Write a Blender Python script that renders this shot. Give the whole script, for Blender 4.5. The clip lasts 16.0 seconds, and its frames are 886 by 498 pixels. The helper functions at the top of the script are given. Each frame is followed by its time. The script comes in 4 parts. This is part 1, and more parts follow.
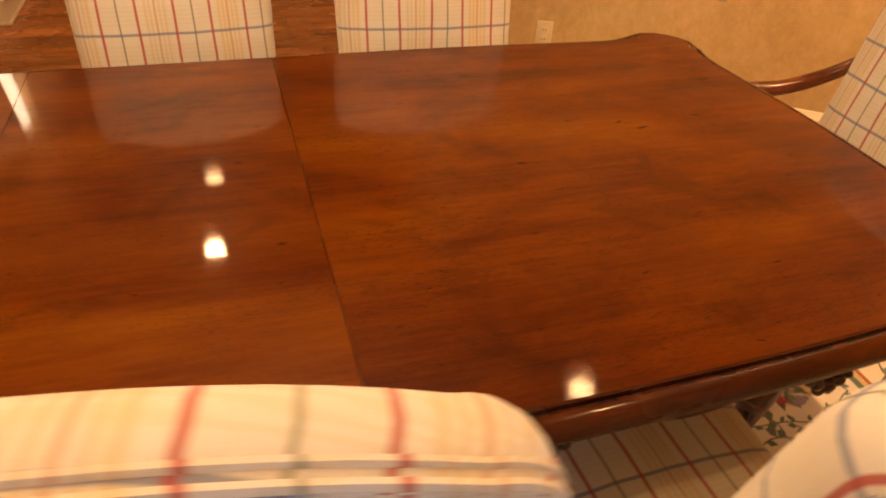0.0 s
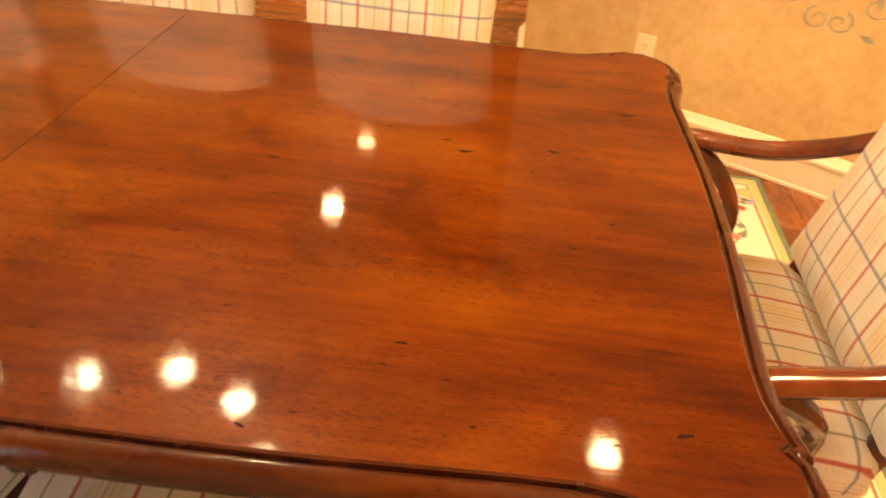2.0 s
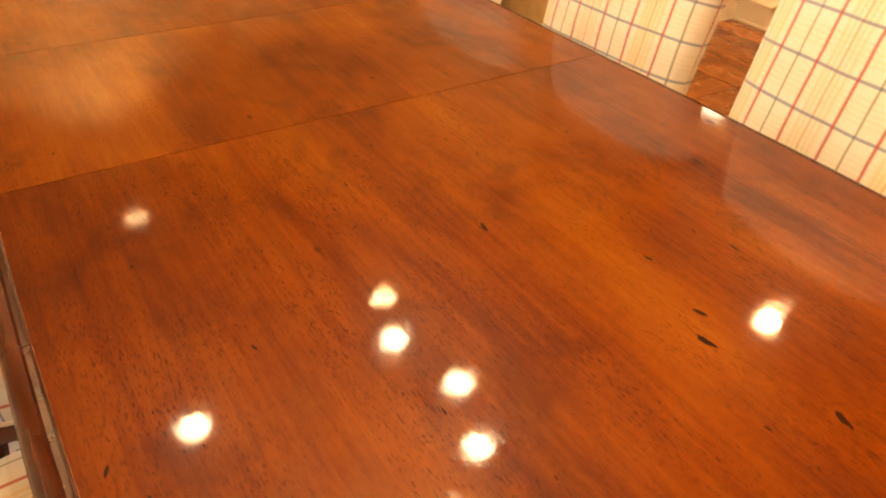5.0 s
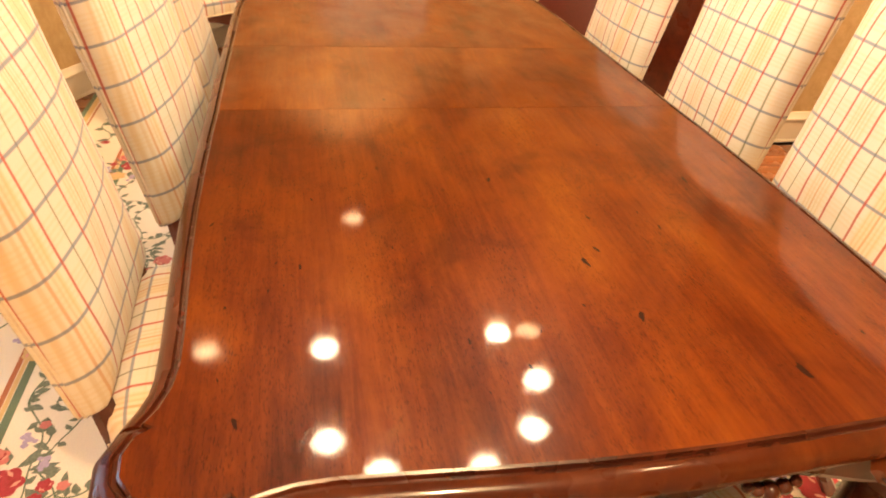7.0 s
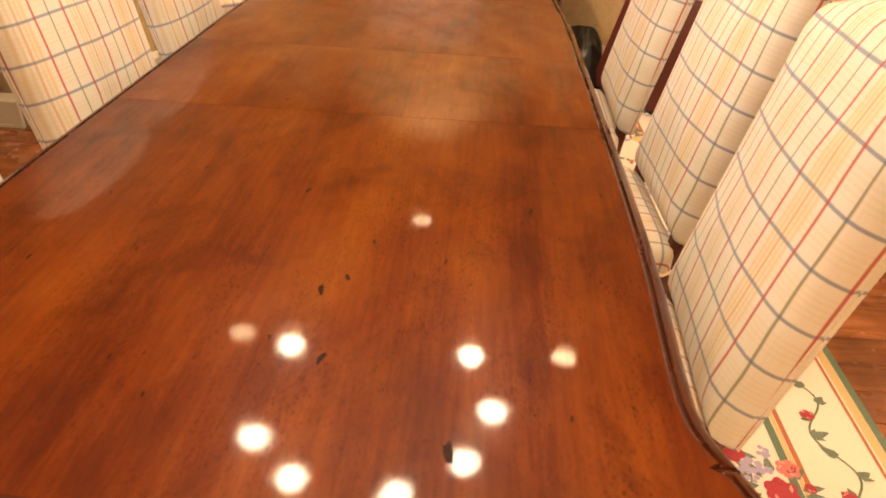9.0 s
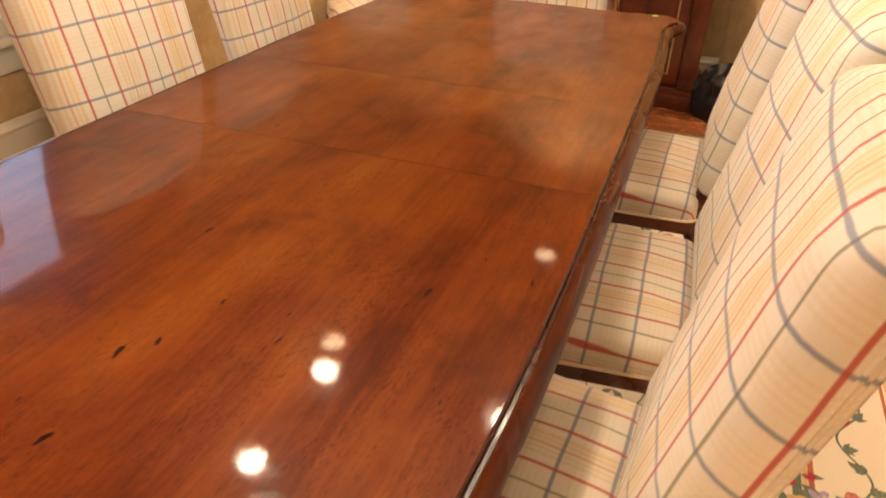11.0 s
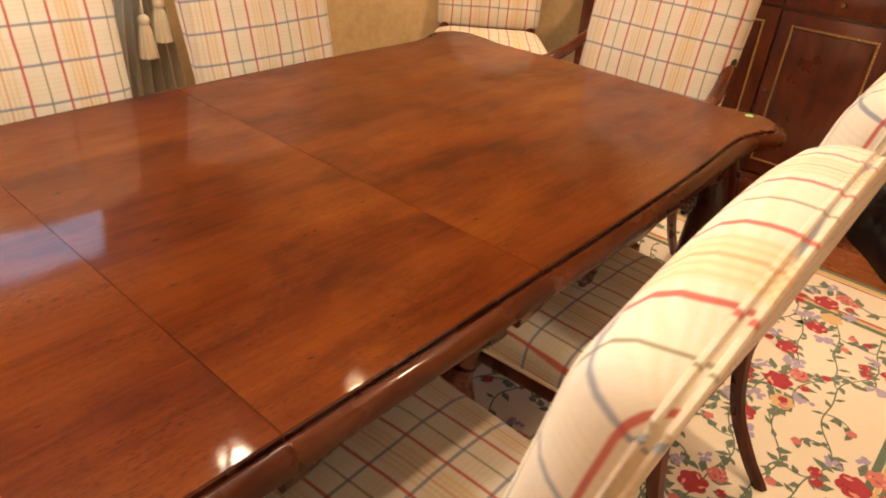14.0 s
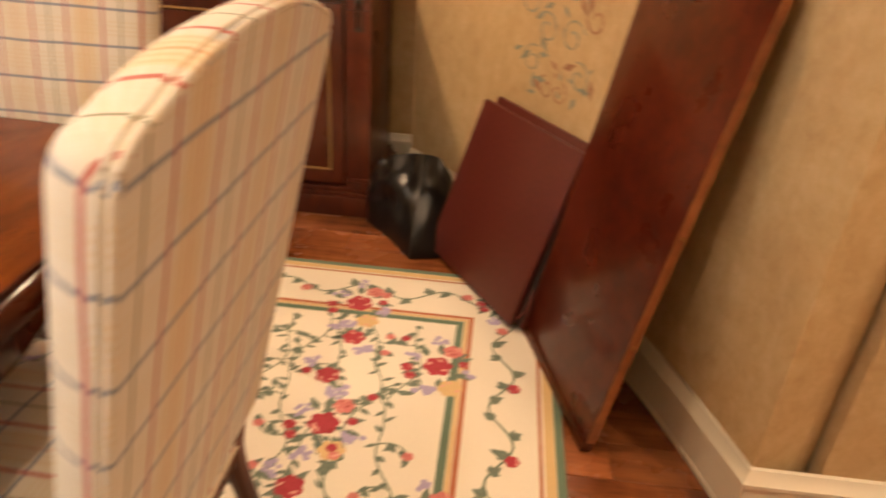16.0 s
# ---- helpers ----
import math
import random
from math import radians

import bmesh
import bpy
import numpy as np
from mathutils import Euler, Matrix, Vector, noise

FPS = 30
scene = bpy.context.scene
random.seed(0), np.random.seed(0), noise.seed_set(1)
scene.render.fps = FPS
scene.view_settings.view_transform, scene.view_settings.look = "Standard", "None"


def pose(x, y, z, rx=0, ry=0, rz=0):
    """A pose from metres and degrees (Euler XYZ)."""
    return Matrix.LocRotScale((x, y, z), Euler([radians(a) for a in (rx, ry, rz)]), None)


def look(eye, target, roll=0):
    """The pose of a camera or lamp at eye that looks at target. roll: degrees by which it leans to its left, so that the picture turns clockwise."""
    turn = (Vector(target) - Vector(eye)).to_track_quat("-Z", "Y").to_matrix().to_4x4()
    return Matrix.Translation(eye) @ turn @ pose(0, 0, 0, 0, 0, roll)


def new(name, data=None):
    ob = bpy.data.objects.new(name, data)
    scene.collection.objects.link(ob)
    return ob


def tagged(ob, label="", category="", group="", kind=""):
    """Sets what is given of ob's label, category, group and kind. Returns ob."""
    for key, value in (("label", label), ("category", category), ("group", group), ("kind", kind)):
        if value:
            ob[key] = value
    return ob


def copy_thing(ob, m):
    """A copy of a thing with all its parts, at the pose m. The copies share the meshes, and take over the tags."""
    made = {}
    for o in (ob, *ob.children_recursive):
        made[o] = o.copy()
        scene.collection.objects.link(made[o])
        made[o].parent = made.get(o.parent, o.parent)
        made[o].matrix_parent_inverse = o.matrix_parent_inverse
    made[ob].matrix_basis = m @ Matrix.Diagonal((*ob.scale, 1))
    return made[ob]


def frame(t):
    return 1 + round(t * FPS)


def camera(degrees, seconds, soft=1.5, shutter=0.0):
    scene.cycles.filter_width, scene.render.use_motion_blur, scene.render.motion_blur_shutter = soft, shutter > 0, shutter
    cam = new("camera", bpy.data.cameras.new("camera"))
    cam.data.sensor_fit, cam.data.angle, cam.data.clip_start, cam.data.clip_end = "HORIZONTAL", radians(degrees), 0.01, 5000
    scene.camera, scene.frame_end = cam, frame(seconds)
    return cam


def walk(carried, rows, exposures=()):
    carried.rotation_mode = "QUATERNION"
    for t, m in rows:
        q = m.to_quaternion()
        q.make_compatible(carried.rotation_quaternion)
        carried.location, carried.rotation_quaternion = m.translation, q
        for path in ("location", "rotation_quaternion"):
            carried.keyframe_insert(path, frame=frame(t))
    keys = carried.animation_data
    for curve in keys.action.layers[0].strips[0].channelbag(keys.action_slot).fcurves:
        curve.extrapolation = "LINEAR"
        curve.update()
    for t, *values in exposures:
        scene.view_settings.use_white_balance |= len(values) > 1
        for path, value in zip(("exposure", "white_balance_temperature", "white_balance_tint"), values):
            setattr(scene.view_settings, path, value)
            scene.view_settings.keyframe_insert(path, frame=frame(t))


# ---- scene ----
cam = camera(65.8, 16.0, soft=1.8, shutter=0.4)
PATH = [
    (0, (-0.104, -1.033, 1.374), (0.427, 0.487, 0.188), 3.7),
    (0.5, (0.166, -1.063, 1.361), (0.509, 0.514, 0.18), 3.3),
    (1, (0.391, -1.02, 1.355), (0.634, 0.578, 0.177), 0.4),
    (1.5, (0.569, -0.959, 1.349), (0.724, 0.62, 0.132), 3.5),
    (2, (0.75, -0.948, 1.34), (0.624, 0.623, 0.108), 4.3),
    (2.5, (0.858, -0.937, 1.307), (0.455, 0.572, 0.058), 3.4),
    (3, (0.915, -0.837, 1.29), (0.274, 0.583, 0.036), 4.2),
    (3.5, (0.968, -0.756, 1.301), (0.132, 0.57, 0.059), 4.8),
    (4, (1.023, -0.67, 1.295), (-0.06, 0.487, 0.075), 2.7),
    (4.5, (0.967, -0.591, 1.303), (-0.216, 0.45, 0.071), 2.3),
    (5, (0.972, -0.514, 1.296), (-0.314, 0.423, 0.085), 3.8),
    (7.5, (1.63, -0.272, 1.369), (-0.057, -0.017, 0.325), 2.4),
    (8, (1.61, -0.094, 1.367), (-0.089, 0.058, 0.323), 1.2),
    (8.2, (1.577, -0.016, 1.367), (-0.116, 0.112, 0.31), 2.4),
    (10.5, (1.349, 0.621, 1.355), (-0.278, 0.14, 0.295), 0.2),
    (11, (1.192, 0.694, 1.354), (-0.404, 0.107, 0.301), 1.5),
    (11.5, (1.074, 0.807, 1.355), (-0.493, 0.149, 0.3), 2.6),
    (12, (0.956, 0.926, 1.356), (-0.539, 0.151, 0.277), 3.5),
    (12.5, (0.8, 0.976, 1.364), (-0.624, 0.13, 0.243), 2.5),
    (13, (0.591, 0.965, 1.376), (-0.88, 0.124, 0.313), 5.7),
    (13.5, (0.447, 0.994, 1.34), (-0.975, 0.051, 0.296), 5.3),
    (14, (0.315, 1.05, 1.356), (-0.996, -0.051, 0.322), 4.3),
    (14.5, (0.201, 1.122, 1.354), (-1.113, -0.012, 0.36), 3.0),
    (15, (0.075, 1.148, 1.334), (-1.380, 0.202, 0.333), 2.0),
    (15.5, (-0.085, 1.165, 1.312), (-1.722, 0.554, 0.337), 1.8),
    (16, (-0.297, 1.179, 1.27), (-2.043, 1.059, 0.303), 3.8),
]
EXPOSURES = [(0.0, -0.46, 8100, 22), (0.5, -0.06, 7900, 16), (1.5, 0.45, 7300, 10), (3.0, 0.45, 7300, 10), (5.0, 0.45, 7400, 10), (7.5, 0.5, 6100, 10), (8.2, 0.36, 6000, 10), (10.5, 0.0, 5700, 10), (11.5, 0.0, 5600, 10), (13.0, -0.28, 5600, 10), (14.5, 0.08, 5600, 10), (16.0, -0.08, 5500, 10)]
walk(cam, [(t, look(eye, target, roll)) for t, eye, target, roll in PATH], EXPOSURES)

# ---- world and light ----
world = bpy.data.worlds.new("World")
scene.world = world
world.use_nodes = True
wn = world.node_tree
sky = wn.nodes.new("ShaderNodeTexSky")
sky.sky_type = "NISHITA"
sky.sun_disc = False
sky.sun_elevation = radians(35)
sky.sun_rotation = radians(40)
wn.nodes["Background"].inputs["Strength"].default_value = 0.08
wn.links.new(sky.outputs[0], wn.nodes["Background"].inputs["Color"])

WARM = (1.0, 0.62, 0.30)
BULB_W, CAN_W, HALL_W, WINDOW_W = 5.6, 64.0, 165.0, 20.0

# plan
CX = -0.2565            # middle of the table along its length
ROOM_R, ROOM_Y = 4.3, 1.98
CEIL = 2.75
OPEN_W, OPEN_E = -1.45, 0.80   # opening in the long walls
END_W, END_E = -3.21, 2.70


def arc_y(x):
    """Half depth of the oval room at x."""
    d = x - CX
    return ROOM_Y - (ROOM_R - math.sqrt(max(ROOM_R ** 2 - d * d, 0.0)))


# ---- node helpers ----
def material(name):
    m = bpy.data.materials.new(name)
    m.use_nodes = True
    nt = m.node_tree
    return m, nt, nt.nodes["Principled BSDF"]


def math_node(nt, op, a, b=None, c=None, clamp=False):
    n = nt.nodes.new("ShaderNodeMath")
    n.operation, n.use_clamp = op, clamp
    for i, v in enumerate((a, b, c)):
        if v is None:
            continue
        if hasattr(v, "is_linked"):
            nt.links.new(v, n.inputs[i])
        else:
            n.inputs[i].default_value = v
    return n.outputs[0]


def mix(nt, fac, a, b, blend="MIX"):
    n = nt.nodes.new("ShaderNodeMix")
    n.data_type, n.blend_type = "RGBA", blend
    for i, v in ((0, fac), (6, a), (7, b)):
        if hasattr(v, "is_linked"):
            nt.links.new(v, n.inputs[i])
        elif i == 0:
            n.inputs[0].default_value = v
        else:
            n.inputs[i].default_value = (*v[:3], 1)
    return n.outputs[2]


def ramp(nt, fac, stops):
    n = nt.nodes.new("ShaderNodeValToRGB")
    r = n.color_ramp
    while len(r.elements) < len(stops):
        r.elements.new(0.5)
    for e, (p, col) in zip(r.elements, stops):
        e.position = p
        e.color = (*col, 1) if len(col) == 3 else col
    nt.links.new(fac, n.inputs[0])
    return n.outputs[0]


def coords(nt, scale=(1, 1, 1), kind="Object", offset=None):
    tc = nt.nodes.new("ShaderNodeTexCoord")
    mp = nt.nodes.new("ShaderNodeMapping")
    mp.inputs["Scale"].default_value = scale
    nt.links.new(tc.outputs[kind], mp.inputs["Vector"])
    if offset is not None:
        nt.links.new(offset, mp.inputs["Location"])
    return mp.outputs[0]


def noise_tex(nt, vec, scale, detail=4, rough=0.55, distort=0.0):
    n = nt.nodes.new("ShaderNodeTexNoise")
    n.inputs["Scale"].default_value = scale
    n.inputs["Detail"].default_value = detail
    n.inputs["Roughness"].default_value = rough
    n.inputs["Distortion"].default_value = distort
    nt.links.new(vec, n.inputs["Vector"])
    return n.outputs["Fac"]


def bump(nt, bsdf, height, strength=0.2, distance=0.002):
    n = nt.nodes.new("ShaderNodeBump")
    n.inputs["Strength"].default_value = strength
    n.inputs["Distance"].default_value = distance
    nt.links.new(height, n.inputs["Height"])
    nt.links.new(n.outputs[0], bsdf.inputs["Normal"])


def random_vec(nt, spread=7.0):
    oi = nt.nodes.new("ShaderNodeObjectInfo")
    cx = nt.nodes.new("ShaderNodeCombineXYZ")
    for i, k in enumerate((1.0, 0.37, 0.71)):
        nt.links.new(math_node(nt, "MULTIPLY", oi.outputs["Random"], spread * k), cx.inputs[i])
    return cx.outputs[0], oi.outputs["Random"]


def wood(name, dark, mid, light, stretch=(1.6, 22, 22), rough=0.22, coat=0.0, vary=0.0, pores=0.25, spec=0.5):
    """Grained wood, grain along the axis with the smallest stretch."""
    m, nt, b = material(name)
    off, rnd = random_vec(nt)
    v = coords(nt, stretch, offset=off)
    big = noise_tex(nt, coords(nt, (1.1, 1.9, 1.9), offset=off), 2.2, 3, 0.6, 0.4)
    grain = noise_tex(nt, v, 2.6, 8, 0.62, 0.5)
    fine = noise_tex(nt, coords(nt, tuple(s * 4 for s in stretch), offset=off), 4.0, 4, 0.7)
    f = math_node(nt, "ADD", math_node(nt, "MULTIPLY", grain, 0.45), math_node(nt, "MULTIPLY", big, 0.55))
    col = ramp(nt, f, [(0.34, dark), (0.50, mid), (0.66, light)])
    col = mix(nt, math_node(nt, "MULTIPLY", ramp(nt, fine, [(0.56, (0, 0, 0)), (0.72, (1, 1, 1))]), pores), col, dark, "MIX")
    if vary:
        hs = nt.nodes.new("ShaderNodeHueSaturation")
        nt.links.new(col, hs.inputs["Color"])
        nt.links.new(math_node(nt, "MULTIPLY_ADD", rnd, vary, 1 - vary / 2), hs.inputs["Value"])
        col = hs.outputs[0]
    nt.links.new(col, b.inputs["Base Color"])
    rg = ramp(nt, noise_tex(nt, coords(nt, offset=off), 6.0, 4), [(0.3, (rough * 0.8,) * 3), (0.7, (rough * 1.35,) * 3)])
    nt.links.new(rg, b.inputs["Roughness"])
    b.inputs["Coat Weight"].default_value = coat
    b.inputs["Coat Roughness"].default_value = 0.08
    b.inputs["Specular IOR Level"].default_value = spec
    bump(nt, b, fine, 0.12, 0.0012)
    return m


def table_wood():
    """Old polished mahogany: cloudy colour, broad boards, fine broken pores, dents and an uneven polish."""
    m, nt, b = material("mahogany_top")
    off, rnd = random_vec(nt)
    cloud = noise_tex(nt, coords(nt, (1.0, 2.1, 1), offset=off), 2.1, 5, 0.60, 0.35)
    board = noise_tex(nt, coords(nt, (0.5, 8.0, 1), offset=off), 1.0, 3, 0.5, 0.3)
    grain = noise_tex(nt, coords(nt, (3.2, 46, 3), offset=off), 2.0, 6, 0.66, 0.5)
    f = math_node(nt, "ADD", math_node(nt, "MULTIPLY", cloud, 0.52), math_node(nt, "ADD", math_node(nt, "MULTIPLY", board, 0.28), math_node(nt, "MULTIPLY", grain, 0.20)))
    col = ramp(nt, f, [(0.36, (0.032, 0.0040, 0.0008)), (0.46, (0.078, 0.0134, 0.0012)), (0.54, (0.112, 0.0238, 0.0018)), (0.66, (0.165, 0.0460, 0.0034))])
    # pores: short dark dashes along the grain, thick in some patches
    pore = noise_tex(nt, coords(nt, (105, 430, 105), offset=off), 1.0, 2, 0.6)
    patch = ramp(nt, noise_tex(nt, coords(nt, (1.4, 4.0, 1), offset=off), 2.8, 3), [(0.36, (0.12,) * 3), (0.62, (1, 1, 1))])
    pores = math_node(nt, "MULTIPLY", ramp(nt, pore, [(0.54, (0, 0, 0)), (0.68, (1, 1, 1))]), patch)
    col = mix(nt, math_node(nt, "MULTIPLY", pores, 0.72), col, (0.020, 0.0035, 0.0011))
    # knots and dents
    vor = nt.nodes.new("ShaderNodeTexVoronoi")
    vor.inputs["Scale"].default_value = 26
    nt.links.new(coords(nt, (0.5, 1.1, 1), offset=off), vor.inputs["Vector"])
    dots = ramp(nt, vor.outputs["Distance"], [(0.03, (1, 1, 1)), (0.15, (0, 0, 0))])
    some = ramp(nt, noise_tex(nt, coords(nt, offset=off), 11.0, 2), [(0.58, (0, 0, 0)), (0.66, (1, 1, 1))])
    dents = math_node(nt, "MULTIPLY", dots, some)
    col = mix(nt, math_node(nt, "MULTIPLY", dents, 0.85), col, (0.008, 0.0018, 0.0008))
    smoke = ramp(nt, noise_tex(nt, coords(nt, (1.0, 1.4, 1), offset=off), 4.6, 4, 0.6, 0.5), [(0.30, (0.50, 0.42, 0.40)), (0.46, (1, 1, 1))])
    col = mix(nt, 0.75, col, smoke, "MULTIPLY")
    nt.links.new(col, b.inputs["Base Color"])
    # polish
    smear = noise_tex(nt, coords(nt, (2.0, 3.0, 1), offset=off), 3.0, 4, 0.6)
    nt.links.new(ramp(nt, smear, [(0.3, (0.28,) * 3), (0.7, (0.46,) * 3)]), b.inputs["Roughness"])
    nt.links.new(ramp(nt, smear, [(0.35, (0.030,) * 3), (0.72, (0.075,) * 3)]), b.inputs["Coat Roughness"])
    b.inputs["Coat Weight"].default_value = 0.56
    b.inputs["Specular IOR Level"].default_value = 0.03
    wave = nt.nodes.new("ShaderNodeBump")
    wave.inputs["Strength"].default_value = 1.0
    wave.inputs["Distance"].default_value = 0.00004
    ripple = noise_tex(nt, coords(nt, (16, 80, 16), offset=off), 1.0, 2, 0.5)
    sunk = math_node(nt, "ADD", math_node(nt, "MULTIPLY", pores, 0.25), math_node(nt, "MULTIPLY", dents, 1.2))
    nt.links.new(math_node(nt, "SUBTRACT", ripple, sunk), wave.inputs["Height"])
    nt.links.new(wave.outputs[0], b.inputs["Coat Normal"])
    bump(nt, b, math_node(nt, "SUBTRACT", 1.0, math_node(nt, "MAXIMUM", pores, dents)), 0.12, 0.001)
    return m


def plain(name, color, rough=0.5, metal=0.0, var=0.12, scale=30.0, bumpy=0.0, emit=None, power=0.0):
    m, nt, b = material(name)
    f = noise_tex(nt, coords(nt), scale, 4)
    col = mix(nt, f, tuple(c * (1 - var) for c in color), tuple(min(1, c * (1 + var)) for c in color))
    nt.links.new(col, b.inputs["Base Color"])
    b.inputs["Roughness"].default_value, b.inputs["Metallic"].default_value = rough, metal
    if bumpy:
        bump(nt, b, f, bumpy, 0.003)
    if emit:
        b.inputs["Emission Color"].default_value = (*emit, 1)
        b.inputs["Emission Strength"].default_value = power
    return m


def plaid(name, base, tint):
    """Woven plaid: red and green lines one way, blue the other, with fine beige stripe bundles between."""
    m, nt, b = material(name)
    tc = nt.nodes.new("ShaderNodeTexCoord")
    wob = nt.nodes.new("ShaderNodeTexNoise")
    wob.inputs["Scale"].default_value = 5
    nt.links.new(tc.outputs["UV"], wob.inputs["Vector"])
    sp = nt.nodes.new("ShaderNodeSeparateXYZ")
    nt.links.new(tc.outputs["UV"], sp.inputs[0])
    shift = math_node(nt, "MULTIPLY_ADD", wob.outputs["Fac"], 0.010, -0.005)
    u = math_node(nt, "SUBTRACT", shift, sp.outputs[0])
    v = math_node(nt, "ADD", sp.outputs[1], shift)

    def lines(co, period, at, width):
        fr = math_node(nt, "FRACT", math_node(nt, "DIVIDE", math_node(nt, "ADD", co, 10 * period - at + period / 2), period))
        d = math_node(nt, "MULTIPLY", math_node(nt, "ABSOLUTE", math_node(nt, "SUBTRACT", fr, 0.5)), period)
        return math_node(nt, "SUBTRACT", 1.0, math_node(nt, "DIVIDE", math_node(nt, "SUBTRACT", d, width / 2 - 0.0012), 0.0024), clamp=True)

    P = 0.174
    weave = noise_tex(nt, coords(nt, (900, 900, 900)), 1.0, 2)
    slub = noise_tex(nt, coords(nt, (240, 6, 6)), 1.0, 3)
    col = mix(nt, slub, base, tint)
    bundle = lines(u, P, 0.0435, 0.056)
    fine = lines(u, P / 16, 0.0, 0.0050)
    soft = noise_tex(nt, coords(nt, (28, 1.2, 1.2)), 1.0, 2)
    col = mix(nt, math_node(nt, "MULTIPLY", math_node(nt, "MULTIPLY", bundle, ramp(nt, soft, [(0.35, (0, 0, 0)), (0.6, (1, 1, 1))])), 0.36), col, (0.74, 0.50, 0.19))
    col = mix(nt, math_node(nt, "MULTIPLY", math_node(nt, "MULTIPLY", bundle, fine), 0.38), col, (0.56, 0.38, 0.16))
    col = mix(nt, math_node(nt, "MULTIPLY", lines(u, P, 0.0435, 0.005), 0.45), col, (0.55, 0.20, 0.06))
    vb = lines(v, 0.09, 0.045, 0.046)
    vf = lines(v, 0.0105, 0.0, 0.0050)
    col = mix(nt, math_node(nt, "MULTIPLY", math_node(nt, "MULTIPLY", vb, vf), 0.22), col, (0.62, 0.46, 0.22))
    col = mix(nt, math_node(nt, "MULTIPLY", lines(u, P, 0.1305, 0.0042), 0.75), col, (0.13, 0.12, 0.035))
    col = mix(nt, math_node(nt, "MULTIPLY", lines(v, 0.09, 0.0, 0.0064), 0.74), col, (0.12, 0.155, 0.27))
    col = mix(nt, math_node(nt, "MULTIPLY", lines(u, P / 2, 0.0, 0.0062), 0.88), col, (0.42, 0.050, 0.03))
    col = mix(nt, 0.18, col, ramp(nt, weave, [(0.3, (0.45, 0.45, 0.45)), (0.7, (1, 1, 1))]), "MULTIPLY")
    nt.links.new(col, b.inputs["Base Color"])
    b.inputs["Roughness"].default_value = 0.85
    b.inputs["Sheen Weight"].default_value = 0.2
    bump(nt, b, weave, 0.25, 0.0006)
    return m


def plaster():
    m, nt, b = material("tan_mottled_plaster")
    v = coords(nt)
    f = math_node(nt, "ADD", math_node(nt, "MULTIPLY", noise_tex(nt, v, 3.0, 6, 0.7, 0.6), 0.6), math_node(nt, "MULTIPLY", noise_tex(nt, v, 17.0, 5, 0.65), 0.4))
    streaks = noise_tex(nt, coords(nt, (1.0, 1.0, 0.55)), 42.0, 5, 0.7, 0.8)
    f = math_node(nt, "ADD", math_node(nt, "MULTIPLY", f, 0.72), math_node(nt, "MULTIPLY", streaks, 0.28))
    col = ramp(nt, f, [(0.32, (0.40, 0.26, 0.12)), (0.5, (0.53, 0.38, 0.19)), (0.68, (0.65, 0.50, 0.29))])
    nt.links.new(col, b.inputs["Base Color"])
    b.inputs["Roughness"].default_value = 0.6
    bump(nt, b, f, 0.15, 0.004)
    return m


def ceiling_paint():
    m, nt, b = material("ceiling_paint")
    f = noise_tex(nt, coords(nt), 5, 3)
    nt.links.new(mix(nt, f, (0.46, 0.37, 0.23), (0.54, 0.44, 0.29)), b.inputs["Base Color"])
    b.inputs["Roughness"].default_value = 0.8
    return m


TABLE_WOOD = table_wood()
EDGE_WOOD = wood("mahogany_edge", (0.030, 0.005, 0.0018), (0.054, 0.0105, 0.0018), (0.098, 0.0225, 0.0036), (3, 9, 9), 0.24, 0.3, spec=0.12)
CARVED = wood("mahogany_dark", (0.016, 0.0035, 0.002), (0.042, 0.0090, 0.0035), (0.080, 0.0180, 0.0065), (6, 6, 3), 0.24, 0.2, spec=0.35)
CHAIR_WOOD = wood("chair_wood", (0.030, 0.007, 0.004), (0.080, 0.017, 0.007), (0.14, 0.034, 0.012), (5, 5, 3), 0.28, 0.3, spec=0.3)
ARM_WOOD = wood("arm_wood", (0.045, 0.008, 0.003), (0.105, 0.022, 0.006), (0.175, 0.042, 0.012), (5, 5, 3), 0.22, 0.4, spec=0.3)
FLOOR_WOOD = wood("floor_wood", (0.085, 0.024, 0.008), (0.21, 0.068, 0.020), (0.34, 0.125, 0.040), (14, 1.2, 14), 0.24, 0.2, 0.5)
HALL_WOOD = wood("hall_wood", (0.085, 0.024, 0.008), (0.21, 0.068, 0.020), (0.34, 0.125, 0.040), (1.2, 14, 14), 0.24, 0.2, 0.5)
CAB_WOOD = wood("cabinet_wood", (0.040, 0.008, 0.004), (0.090, 0.019, 0.007), (0.15, 0.034, 0.012), (9, 9, 1.3), 0.30, 0.25, spec=0.3)
LEAF_WOOD = wood("leaf_wood", (0.040, 0.0050, 0.0020), (0.075, 0.0105, 0.0032), (0.115, 0.0190, 0.0052), (9, 9, 1.3), 0.30, 0.30, spec=0.15)
BARE_EDGE = wood("bare_edge_wood", (0.13, 0.040, 0.010), (0.24, 0.080, 0.020), (0.34, 0.125, 0.035), (9, 9, 2), 0.35)
LEATHER = plain("oxblood_leatherette", (0.078, 0.012, 0.008), 0.40, 0, 0.3, 60, 0.3)
DULL_BLACK = plain("dull_black", (0.02, 0.012, 0.010), 0.6)
PLAID = plaid("plaid_fabric", (0.66, 0.60, 0.51), (0.73, 0.68, 0.61))
LINEN = plain("cream_cording", (0.74, 0.63, 0.46), 0.85, 0, 0.1, 200, 0.3)
PLASTER = plaster()
